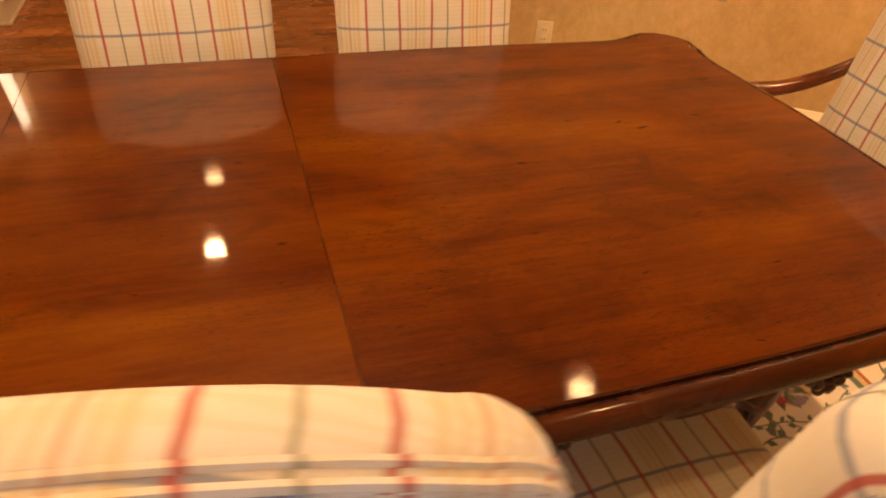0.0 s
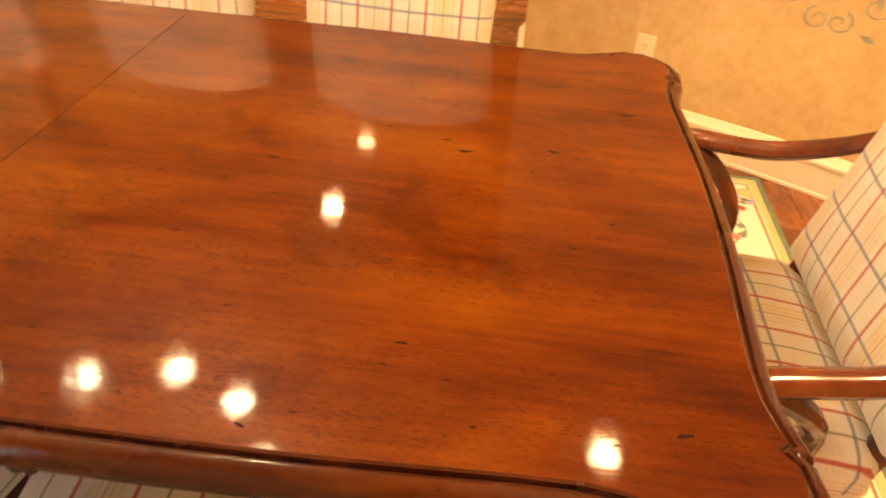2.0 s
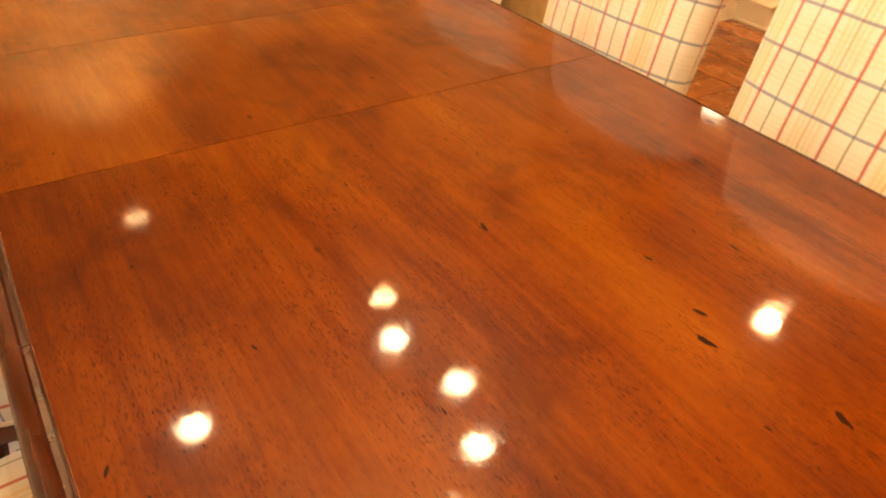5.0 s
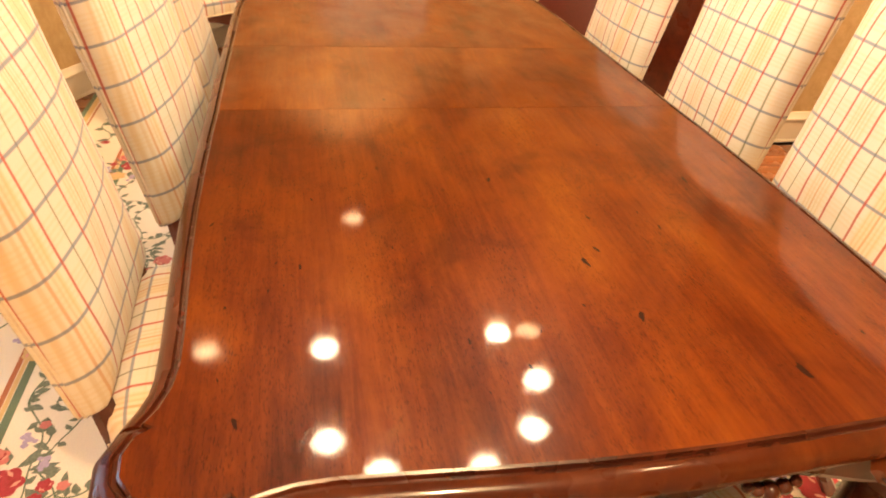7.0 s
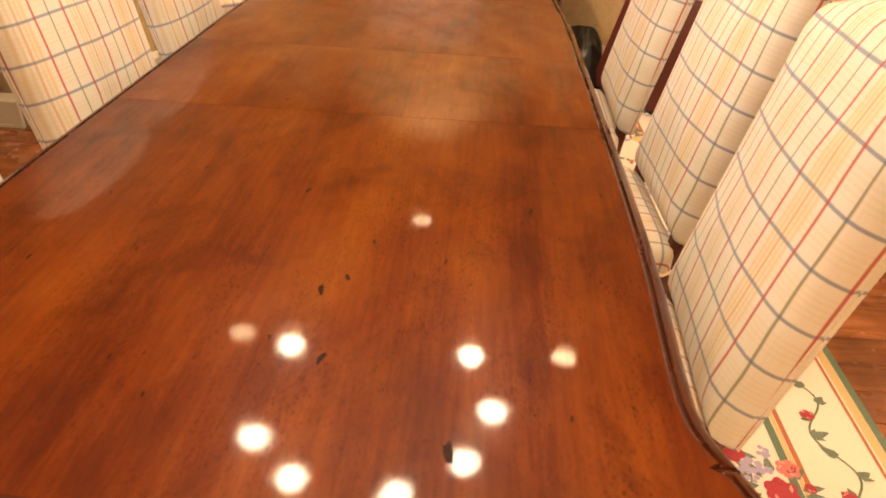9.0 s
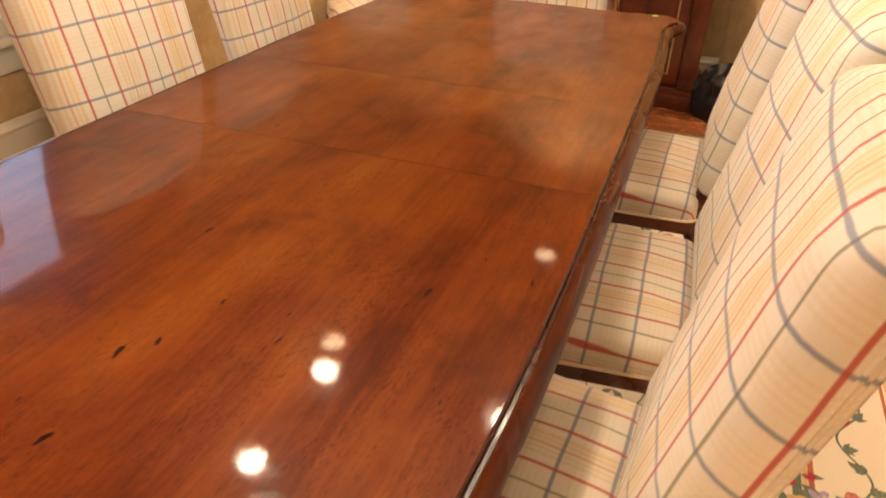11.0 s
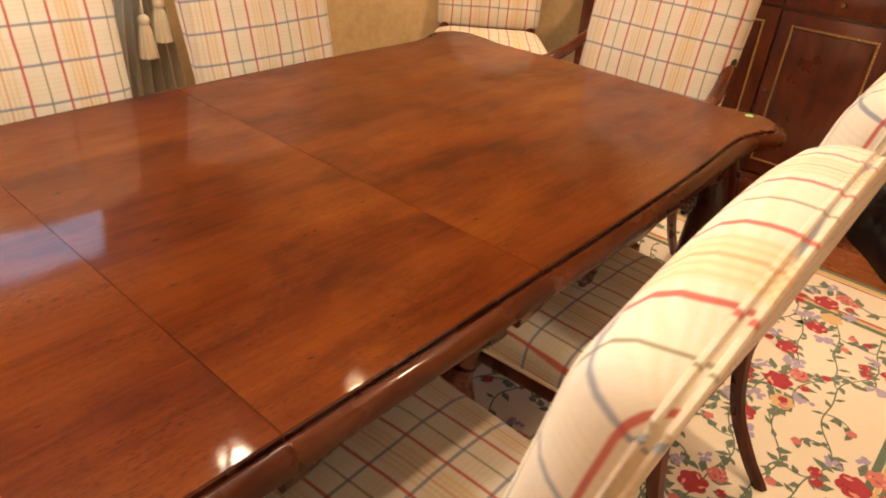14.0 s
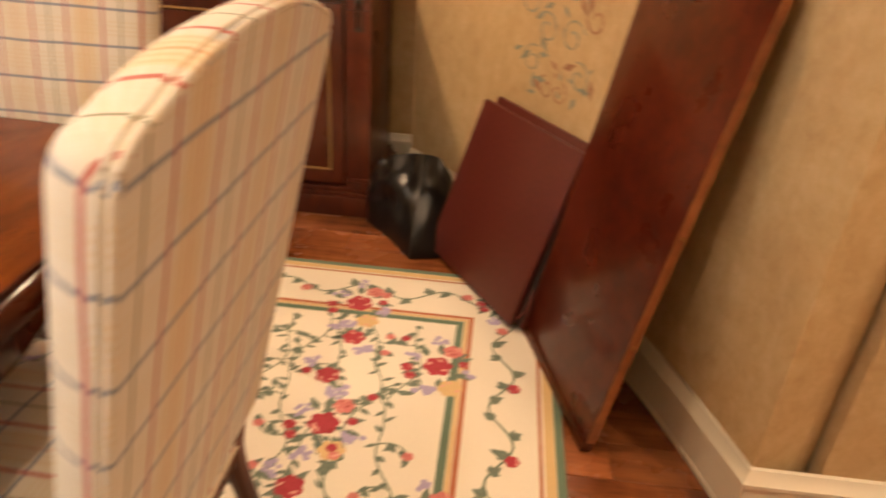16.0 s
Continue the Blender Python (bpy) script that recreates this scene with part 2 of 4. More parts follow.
CEILING = ceiling_paint()
WHITE = plain("white_gloss_paint", (0.74, 0.68, 0.56), 0.3, 0, 0.04, 8)
IVORY = plain("ivory_plastic", (0.70, 0.60, 0.42), 0.35, 0, 0.03)
BLACK_BAG = plain("black_plastic", (0.004, 0.004, 0.005), 0.34, 0, 0.3, 40, 0.5)
BRASS = plain("aged_brass", (0.45, 0.30, 0.12), 0.3, 1.0, 0.2)
GILT = plain("gilt_bead", (0.62, 0.42, 0.16), 0.4, 0.5, 0.4, 300)
PEWTER = plain("dark_metal", (0.10, 0.085, 0.07), 0.35, 0.9)
CURTAIN = plain("ivory_silk", (0.66, 0.60, 0.48), 0.55, 0, 0.1, 20, 0.1)
TASSEL = plain("ivory_tassel", (0.72, 0.64, 0.48), 0.75, 0, 0.25, 150, 0.4)
cm = CURTAIN.node_tree
tr = cm.nodes.new("ShaderNodeBsdfTranslucent")
tr.inputs["Color"].default_value = (0.75, 0.70, 0.58, 1)
mx = cm.nodes.new("ShaderNodeMixShader")
mx.inputs[0].default_value = 0.4
cm.links.new(cm.nodes["Principled BSDF"].outputs[0], mx.inputs[1])
cm.links.new(tr.outputs[0], mx.inputs[2])
cm.links.new(mx.outputs[0], cm.nodes["Material Output"].inputs["Surface"])
MURAL = plain("grey_green_paint", (0.27, 0.28, 0.21), 0.7, 0, 0.4, 25)
MURAL_RED = plain("faded_rose_paint", (0.36, 0.19, 0.10), 0.7, 0, 0.4, 25)
MARK = plain("dent_dark", (0.014, 0.0035, 0.0015), 0.45)
MARK.node_tree.nodes["Principled BSDF"].inputs["Specular IOR Level"].default_value = 0.04
STICKER = plain("green_sticker", (0.25, 0.62, 0.18), 0.5)
RUG_CREAM = plain("rug_cream", (0.78, 0.73, 0.65), 0.95, 0, 0.14, 260, 0.5)
RUG_GREEN = plain("rug_green", (0.13, 0.19, 0.14), 0.95, 0, 0.3, 260, 0.4)
RUG_LEAF = plain("rug_leaf", (0.16, 0.20, 0.165), 0.95, 0, 0.7, 120, 0.4)
RUG_RUST = plain("rug_rust", (0.42, 0.15, 0.075), 0.95, 0, 0.25, 260, 0.4)
RUG_GOLD = plain("rug_gold", (0.64, 0.47, 0.24), 0.95, 0, 0.2, 260, 0.4)
RUG_RED = plain("rug_red", (0.38, 0.045, 0.065), 0.95, 0, 0.35, 260, 0.4)
RUG_PINK = plain("rug_pink", (0.58, 0.20, 0.19), 0.95, 0, 0.3, 260, 0.4)
RUG_LILAC = plain("rug_lilac", (0.40, 0.35, 0.56), 0.95, 0, 0.3, 260, 0.4)
BULB = plain("bulb_glow", (1, 0.9, 0.7), 0.4, 0, 0, 1, 0, (1.0, 0.80, 0.52), 90.0)
SCONCE_GLOW = plain("sconce_glow", (1, 0.95, 0.85), 0.4, 0, 0, 1, 0, (1.0, 0.86, 0.62), 16.0)
CAN_GLOW = plain("downlight_glow", (1, 0.9, 0.7), 0.4, 0, 0, 1, 0, (1.0, 0.66, 0.33), 18.0)


def glass(name, tint=(1, 1, 1), rough=0.0):
    m, nt, b = material(name)
    b.inputs["Base Color"].default_value = (*tint, 1)
    b.inputs["Transmission Weight"].default_value = 1.0
    b.inputs["Roughness"].default_value = rough
    b.inputs["IOR"].default_value = 1.45
    return m


PANE = glass("window_glass")
SHADE = glass("frosted_shade", (1, 0.95, 0.86), 0.35)


# ---- mesh helpers ----
def link(name, bm, mat, smooth=True):
    me = bpy.data.meshes.new(name)
    bm.normal_update()
    bm.to_mesh(me)
    bm.free()
    me.materials.append(mat)
    if smooth:
        me.polygons.foreach_set("use_smooth", [True] * len(me.polygons))
        me.set_sharp_from_angle(angle=radians(38))
    return new(name, me)


def part(name, bm, mat, parent, label="", smooth=True):
    ob = link(name, bm, mat, smooth)
    ob.parent = parent
    if label:
        tagged(ob, label)
    return ob


def empty(name, label, category, group="", kind=""):
    return tagged(new(name), label, category, group, kind)


def box(bm, lo, hi, m=None, bev=0.0):
    cs = [(x, y, z) for x in (lo[0], hi[0]) for y in (lo[1], hi[1]) for z in (lo[2], hi[2])]
    vs = [bm.verts.new(m @ Vector(c) if m else c) for c in cs]
    fs = [bm.faces.new([vs[i] for i in f]) for f in ((0, 1, 3, 2), (4, 6, 7, 5), (0, 4, 5, 1), (2, 3, 7, 6), (0, 2, 6, 4), (1, 5, 7, 3))]
    if bev:
        es = list({e for f in fs for e in f.edges})
        bmesh.ops.bevel(bm, geom=es, offset=bev, segments=2, affect="EDGES", profile=0.5)
    return bm


def boxed(lo, hi, bev=0.0):
    return box(bmesh.new(), lo, hi, None, bev)


def loft(bm, rings, close_ends=True, cyclic=True):
    """Skin of rings of equal length."""
    vr = [[bm.verts.new(p) for p in r] for r in rings]
    n = len(vr[0])
    for a, b in zip(vr, vr[1:]):
        for i in range(n if cyclic else n - 1):
            j = (i + 1) % n
            bm.faces.new((a[i], a[j], b[j], b[i]))
    if close_ends:
        for r, flip in ((vr[0], True), (vr[-1], False)):
            bm.faces.new(r[::-1] if flip else r)
    return bm


def tube(bm, pts, radii, n=8, flat=1.0):
    """A limb along pts; flat squeezes it across its second axis."""
    pts = [Vector(p) for p in pts]
    rings = []
    for i, p in enumerate(pts):
        d = (pts[min(i + 1, len(pts) - 1)] - pts[max(i - 1, 0)]).normalized()
        up = Vector((0, 0, 1)) if abs(d.z) < 0.9 else Vector((0, 1, 0))
        a = d.cross(up).normalized()
        b = a.cross(d)
        r = float(np.interp(i / (len(pts) - 1), np.linspace(0, 1, len(radii)), radii)) if isinstance(radii, (list, tuple)) else radii
        rings.append([p + a * r * math.cos(2 * math.pi * k / n) + b * r * flat * math.sin(2 * math.pi * k / n) for k in range(n)])
    loft(bm, rings)
    bmesh.ops.recalc_face_normals(bm, faces=bm.faces)
    return bm


def smooth_path(pts, n=6):
    """Catmull-Rom through pts."""
    ps = [Vector(p) for p in pts]
    ps = [ps[0] * 2 - ps[1]] + ps + [ps[-1] * 2 - ps[-2]]
    out = []
    for i in range(1, len(ps) - 2):
        for k in range(n):
            t = k / n
            p0, p1, p2, p3 = ps[i - 1:i + 3]
            out.append(0.5 * ((2 * p1) + (p2 - p0) * t + (2 * p0 - 5 * p1 + 4 * p2 - p3) * t * t + (3 * p1 - p0 - 3 * p2 + p3) * t ** 3))
    out.append(ps[-2])
    return out


def cushion(outline, layers, place):
    """A padded form: the 2D outline drawn in by each layer's inset at its depth; place maps (u, v, depth)."""
    bm = bmesh.new()
    n = len(outline)
    cx = sum(p[0] for p in outline) / n
    cy = sum(p[1] for p in outline) / n
    nor = []
    for i in range(n):
        a, b = outline[i - 1], outline[(i + 1) % n]
        t = Vector((b[0] - a[0], b[1] - a[1])).normalized()
        nor.append((t.y, -t.x))
    half = max(p[0] for p in outline)

    def drawn_in(ins):
        a, k = min(ins, 0.012), 1 - max(0.0, ins - 0.012) / half
        return [(cx + (p[0] - q[0] * a - cx) * k, cy + (p[1] - q[1] * a - cy) * k) for p, q in zip(outline, nor)]

    rings = [[place(u, v, d) for u, v in drawn_in(ins)] for ins, d in layers]
    for f, di in ((0.6, 0.6), (0.25, 0.9)):
        ins, d = layers[-1]
        last = drawn_in(ins)
        rings.append([place(cx + (u - cx) * f, cy + (v - cy) * f, d + 0.016 * di) for u, v in last])
    flat = []
    rear = [drawn_in(ins) for ins, d in layers if d == layers[0][1]]
    rim = max(d for ins, d in layers if ins <= 0.0035)
    for ins, d in layers:
        o = max(0.0, rim - d)
        flat.append([(p[0] + q[0] * o, p[1] + q[1] * o) for p, q in zip(outline, nor)] if o else drawn_in(ins))
    for f in (0.6, 0.25):
        flat.append([(cx + (u - cx) * f, cy + (v - cy) * f) for u, v in drawn_in(layers[-1][0])])
    loft(bm, rings)
    # the cloth runs on from the face round the sides; the first ring closes the back
    bm.verts.index_update()
    cloth = bm.loops.layers.uv.new("UVMap")
    for f in bm.faces:
        ids = [lp.vert.index for lp in f.loops]
        back = max(ids) < n * len(rear)
        for lp, k in zip(f.loops, ids):
            lp[cloth].uv = rear[k // n][k % n] if back else flat[k // n][k % n]
    bmesh.ops.recalc_face_normals(bm, faces=bm.faces)
    return bm


def cloth_by_place(bm):
    """Gives corded edges the lines of the cloth beside them."""
    cloth = bm.loops.layers.uv.new("UVMap")
    for f in bm.faces:
        for lp in f.loops:
            lp[cloth].uv = (lp.vert.co.x, (lp.vert.co.z - 0.57) / math.cos(LEAN) + 0.10)
    return bm


def rounded(w0, w1, h, r, arch=0.0, n=5):
    """Outline of a panel w0 wide at its foot, w1 at its head, h high, with round corners and an arched head."""
    pts = []
    for (cx, cy, a0) in ((w0 / 2 - r * .5, r * .5, -90), (w1 / 2 - r, h - r, 0), (-w1 / 2 + r, h - r, 90), (-w0 / 2 + r * .5, r * .5, 180)):
        rr = r if cy > h / 2 else r * .5
        for k in range(n + 1):
            a = radians(a0 + 90 * k / n)
            pts.append((cx + rr * math.cos(a), cy + rr * math.sin(a)))
        if a0 == 0:
            for k in range(1, 14):
                t = k / 14
                x = (w1 / 2 - r) * (1 - 2 * t)
                pts.append((x, h + arch * (1 - abs(2 * t - 1) ** 2.3)))
        elif a0 in (-90, 90):
            x0, y0 = pts[-1]
            x1, y1 = ((w1 / 2, h - r) if a0 == -90 else (-w0 / 2, r * .5))
            for k in range(1, 6):
                pts.append((x0 + (x1 - x0) * k / 6, y0 + (y1 - y0) * k / 6))
        else:
            for k in range(1, 6):
                pts.append((-(w0 / 2 - r * .5) + (w0 - r) * k / 6, 0))
    return pts


# ---- structure: floor, walls, ceiling ----
def wall_arc(name, x0, x1, side, z0, z1, label):
    """A piece of the curved long wall between x0 and x1 with thickness; side +1 north, -1 south."""
    n = max(2, int(abs(x1 - x0) / 0.12))
    bm = bmesh.new()
    rings = []
    for i in range(n + 1):
        x = x0 + (x1 - x0) * i / n
        y = arc_y(x)
        d = Vector((x - CX, y - (ROOM_Y - ROOM_R), 0)).normalized() * 0.14
        rings.append([Vector((x, side * y, z0)), Vector((x, side * y, z1)), Vector((x + d.x, side * (y + d.y), z1)), Vector((x + d.x, side * (y + d.y), z0))])
    loft(bm, rings)
    bmesh.ops.recalc_face_normals(bm, faces=bm.faces)
    return tagged(link(name, bm, PLASTER), label, "wall", kind="structure")


WALL_LABEL = "tan mottled plaster wall with a hand-painted glaze"
BASE_PROFILE = [(0.0, 0.0), (0.022, 0.0), (0.022, 0.012), (0.018, 0.016), (0.018, 0.118), (0.026, 0.124), (0.026, 0.134), (0.015, 0.145), (0.008, 0.163), (0.0, 0.165)]


def baseboard(path, label="white painted tall moulded baseboard along the wall"):
    """Sweeps the moulding along a floor path; it stands out to the left of the path's way."""
    bm = bmesh.new()
    ps = [Vector((*p, 0)) for p in path]
    rings = []
    for i, p in enumerate(ps):
        d1 = (ps[i] - ps[max(i - 1, 0)])
        d2 = (ps[min(i + 1, len(ps) - 1)] - ps[i])
        d1 = d1.normalized() if d1.length else d2.normalized()
        d2 = d2.normalized() if d2.length else d1
        t = (d1 + d2).normalized()
        nrm = Vector((-t.y, t.x, 0)) / max(0.4, t.dot(d1))
        rings.append([p + nrm * o + Vector((0, 0, z)) for o, z in BASE_PROFILE])
    loft(bm, rings)
    bmesh.ops.recalc_face_normals(bm, faces=bm.faces)
    return tagged(link("baseboard", bm, WHITE), label, "baseboard", kind="structure")


def arc_path(x0, x1, side, n=24):
    return [(x0 + (x1 - x0) * i / n, side * arc_y(x0 + (x1 - x0) * i / n)) for i in range(n + 1)]


OPEN_H = 2.60
wall_arc("wall_north_1", END_W, OPEN_W, 1, 0, CEIL, WALL_LABEL)
wall_arc("wall_north_2", OPEN_E, END_E, 1, 0, CEIL, WALL_LABEL)
wall_arc("wall_north_3", OPEN_W, OPEN_E, 1, OPEN_H, CEIL, WALL_LABEL)
wall_arc("wall_south_1", END_W, OPEN_W, -1, 0, CEIL, WALL_LABEL)
wall_arc("wall_south_2", OPEN_E, END_E, -1, 0, CEIL, WALL_LABEL)
wall_arc("wall_south_3", OPEN_W, OPEN_E, -1, OPEN_H, CEIL, WALL_LABEL)


def slab(name, lo, hi, mat, label, category="wall"):
    return tagged(link(name, boxed(lo, hi), mat, False), label, category, kind="structure")


NICHE = -3.38
yw = arc_y(END_W)
ye = arc_y(END_E)
slab("wall_west_1", (NICHE - 0.14, -yw - 0.1, 0), (NICHE, yw + 0.1, CEIL), PLASTER, WALL_LABEL)
slab("wall_west_2", (NICHE, yw, 0), (END_W + 0.004, yw + 0.12, CEIL), PLASTER, WALL_LABEL)
slab("wall_west_3", (NICHE, -yw - 0.12, 0), (END_W + 0.004, -yw, CEIL), PLASTER, WALL_LABEL)
slab("wall_east", (END_E, -ye - 0.1, 0), (END_E + 0.14, ye + 0.1, CEIL), PLASTER, WALL_LABEL)
yo = arc_y(OPEN_E)
# deep reveals of the opening to the hall
slab("wall_hall_1", (OPEN_E, yo + 0.11, 0), (OPEN_E + 0.2, 2.42, CEIL + 0.2), PLASTER, WALL_LABEL)
slab("wall_hall_2", (OPEN_W - 0.2, yo + 0.11, 0), (OPEN_W, 3.28, CEIL + 0.2), PLASTER, WALL_LABEL)
slab("wall_hall_3", (OPEN_W - 2.4, 5.2, 0), (4.0, 5.34, CEIL + 0.2), PLASTER, WALL_LABEL)
slab("wall_hall_4", (OPEN_W - 0.2, 3.28, 0), (OPEN_W + 0.22, 5.2, CEIL + 0.2), PLASTER, WALL_LABEL)
slab("wall_hall_5", (4.0, 2.42, 0), (4.14, 5.34, CEIL + 0.2), PLASTER, WALL_LABEL)
slab("wall_hall_6", (OPEN_E + 0.2, 2.28, 0), (4.0, 2.42, CEIL + 0.2), PLASTER, WALL_LABEL)
slab("ceiling", (-3.6, -2.4, CEIL), (3.0, 2.2, CEIL + 0.12), CEILING, "tan painted flat ceiling", "ceiling")
slab("ceiling_hall", (-1.8, 2.2, CEIL + 0.2), (4.2, 5.4, CEIL + 0.32), CEILING, "cream painted flat hall ceiling", "ceiling")
slab("ground", (-3.7, -2.6, -0.14), (4.3, 5.5, -0.022), DULL_BLACK, "dark subfloor under the planks", "floor")
slab("wall_hall_7", (OPEN_W - 0.2, 2.08, CEIL + 0.122), (4.0, 2.2, CEIL + 0.32), PLASTER, WALL_LABEL)

# window bay
BAY_Y = -2.19
WX0, WX1, WZ0, WZ1 = -1.10, 0.53, 0.55, 2.20
slab("wall_bay_1", (OPEN_W - 0.12, BAY_Y, 0), (OPEN_W, -yo - 0.11, CEIL), PLASTER, WALL_LABEL)
slab("wall_bay_2", (OPEN_E, BAY_Y, 0), (OPEN_E + 0.12, -yo - 0.11, CEIL), PLASTER, WALL_LABEL)
slab("wall_bay_3", (OPEN_W - 0.12, BAY_Y - 0.14, 0), (OPEN_E + 0.12, BAY_Y, WZ0), PLASTER, WALL_LABEL)
slab("wall_bay_4", (OPEN_W - 0.12, BAY_Y - 0.14, WZ1), (OPEN_E + 0.12, BAY_Y, CEIL), PLASTER, WALL_LABEL)
slab("wall_bay_5", (OPEN_W - 0.12, BAY_Y - 0.14, WZ0), (WX0, BAY_Y, WZ1), PLASTER, WALL_LABEL)
slab("wall_bay_6", (WX1, BAY_Y - 0.14, WZ0), (OPEN_E + 0.12, BAY_Y, WZ1), PLASTER, WALL_LABEL)
slab("backdrop", (-4, -6.2, -1), (4, -6.1, 5), plain("daylight_haze", (0.7, 0.8, 0.9), 1, 0, 0.05, 1, 0, (0.72, 0.84, 1.0), 3.2), "pale bright daylight outside the window", "backdrop")


def window():
    w = empty("window_1", "white painted wooden window with daylight behind", "window", kind="structure")
    bm = bmesh.new()
    y0, y1 = BAY_Y - 0.08, BAY_Y + 0.02
    for lo, hi in (((WX0 - 0.08, y0, WZ0 - 0.02), (WX0 + 0.04, y1, WZ1 + 0.1)), ((WX1 - 0.04, y0, WZ0 - 0.02), (WX1 + 0.08, y1, WZ1 + 0.1)),
                   ((WX0 + 0.04, y0, WZ1 - 0.04), (WX1 - 0.04, y1, WZ1 + 0.1)), ((WX0 + 0.04, y0, WZ0 - 0.02), (WX1 - 0.04, y1, WZ0 + 0.05))):
        box(bm, lo, hi)
    xm = (WX0 + WX1) / 2
    box(bm, (xm - 0.03, y0, WZ0 + 0.05), (xm + 0.03, y1 - 0.01, WZ1 - 0.04))
    part("window_frame", bm, WHITE, w, smooth=False)
    part("window_sill", boxed((WX0 - 0.12, BAY_Y + 0.002, WZ0 - 0.06), (WX1 + 0.12, BAY_Y + 0.07, WZ0 - 0.022), 0.006), WHITE, w)
    part("apron_board", boxed((WX0 - 0.08, BAY_Y + 0.002, WZ0 - 0.18), (WX1 + 0.08, BAY_Y + 0.025, WZ0 - 0.062), 0.004), WHITE, w)
    for x0, x1 in ((WX0 + 0.04, xm - 0.03), (xm + 0.03, WX1 - 0.04)):
        p = part("pane", boxed((x0, BAY_Y - 0.045, WZ0 + 0.05), (x1, BAY_Y - 0.04, WZ1 - 0.04)), PANE, w, smooth=False)
        p.visible_shadow = False


window()

baseboard([(OPEN_W + 0.22, 5.2), (OPEN_W + 0.22, 3.28), (OPEN_W, 3.28)] + arc_path(END_W + 0.004, OPEN_W, 1)[::-1])
baseboard(arc_path(OPEN_E, END_E - 0.003, 1)[::-1] + [(OPEN_E, 2.42), (OPEN_E + 0.25, 2.42)])
baseboard(arc_path(END_W + 0.004, OPEN_W, -1))
baseboard(arc_path(OPEN_E, END_E - 0.003, -1))
baseboard([(NICHE, yw - 0.003), (NICHE, -yw + 0.003)])
baseboard([(END_E, -ye), (END_E, ye)])
baseboard([(OPEN_W, BAY_Y), (OPEN_E, BAY_Y)])
baseboard([(OPEN_W, -yo - 0.003), (OPEN_W, BAY_Y)])
baseboard([(OPEN_E, BAY_Y), (OPEN_E, -yo - 0.003)])


# ---- lamps ----
def lamp(kind, name, at, power, color, **more):
    d = bpy.data.lights.new(name, kind)
    d.energy, d.color = power, color
    for k, v in more.items():
        if k == "size":
            if kind == "AREA":
                d.size = v
            else:
                d.shadow_soft_size = v
        if k == "size_y":
            d.shape, d.size_y = "RECTANGLE", v
        if k == "spot":
            d.spot_size, d.spot_blend = radians(v), 0.6
    ob = new(name, d)
    ob.location = at
    return ob


def downlight(x, y, z, power, cone=104):
    d = empty("downlight", "round recessed ceiling downlight glowing warm", "ceiling light", "recessed downlights")
    d.location = (x, y, z)
    bm = bmesh.new()
    loft(bm, [[Vector((r * math.cos(2 * math.pi * k / 24), r * math.sin(2 * math.pi * k / 24), h)) for k in range(24)] for r, h in ((0.095, -0.001), (0.092, -0.010), (0.072, -0.012), (0.070, -0.001))], False)
    part("trim_ring", bm, WHITE, d)
    bm = bmesh.new()
    bmesh.ops.create_circle(bm, cap_ends=True, segments=24, radius=0.068)
    bmesh.ops.translate(bm, verts=bm.verts, vec=(0, 0, -0.004))
    part("lens", bm, CAN_GLOW, d)
    lamp("SPOT", "downlight_beam", (x, y, z - 0.03), power, WARM, size=0.06, spot=cone)


for x, y, k in ((-1.50, -0.96, 1.35), (1.25, -0.92, 0.35), (-1.48, 0.89, 1.1), (1.38, 0.97, 0.4), (-2.92, -0.04, 3.4), (2.2, 0.0, 5.0)):
    downlight(x, y, CEIL, CAN_W * k)
for x, y in ((-0.34, 2.85), (-0.31, 3.81)):
    downlight(x, y, CEIL + 0.2, HALL_W, 125)


HUB_X, ARM_R = -0.19, 0.41


def chandelier():
    c = empty("chandelier", "brass seven-arm chandelier with frosted glass shades", "chandelier")
    c.location = (HUB_X, 0.0, 0.10)
    bm = bmesh.new()
    tube(bm, smooth_path([(0, 0, CEIL - 0.10), (0, 0, 2.2), (0, 0, 1.98), (0, 0, 1.78), (0, 0, 1.70), (0, 0, 1.62), (0, 0, 1.58)], 3), [0.008] * 7 + [0.03, 0.045, 0.03, 0.02, 0.05, 0.055, 0.04, 0.02, 0.025, 0.02, 0.004], 12)
    part("stem", bm, BRASS, c)
    for deg in (18, 52, 86, 126, 236, 302, 332):
        a = radians(deg)
        ca, sa = math.cos(a), math.sin(a)
        bm = bmesh.new()
        tube(bm, smooth_path([(0.03 * ca, 0.03 * sa, 1.66), (0.15 * ca, 0.15 * sa, 1.58), (0.30 * ca, 0.30 * sa, 1.60), (ARM_R * ca, ARM_R * sa, 1.70)], 5), 0.009, 8)
        arm = part("arm", bm, BRASS, c)
        bm = bmesh.new()
        rings = [[Vector((ARM_R * ca + r * math.cos(2 * math.pi * j / 16), ARM_R * sa + r * math.sin(2 * math.pi * j / 16), z)) for j in range(16)] for r, z in ((0.022, 1.705), (0.045, 1.715), (0.060, 1.75), (0.058, 1.79), (0.072, 1.83))]
        loft(bm, rings, False)
        part("shade", bm, SHADE, arm).visible_shadow = False
        bm = bmesh.new()
        bmesh.ops.create_uvsphere(bm, u_segments=12, v_segments=8, radius=0.030, matrix=Matrix.Translation((ARM_R * ca, ARM_R * sa, 1.755)))
        b = part("bulb", bm, BULB, arm)
        b.visible_shadow = False
        lamp("POINT", "chandelier_light", (HUB_X + ARM_R * ca, ARM_R * sa, 1.855), BULB_W, (1.0, 0.72, 0.42), size=0.034)


chandelier()


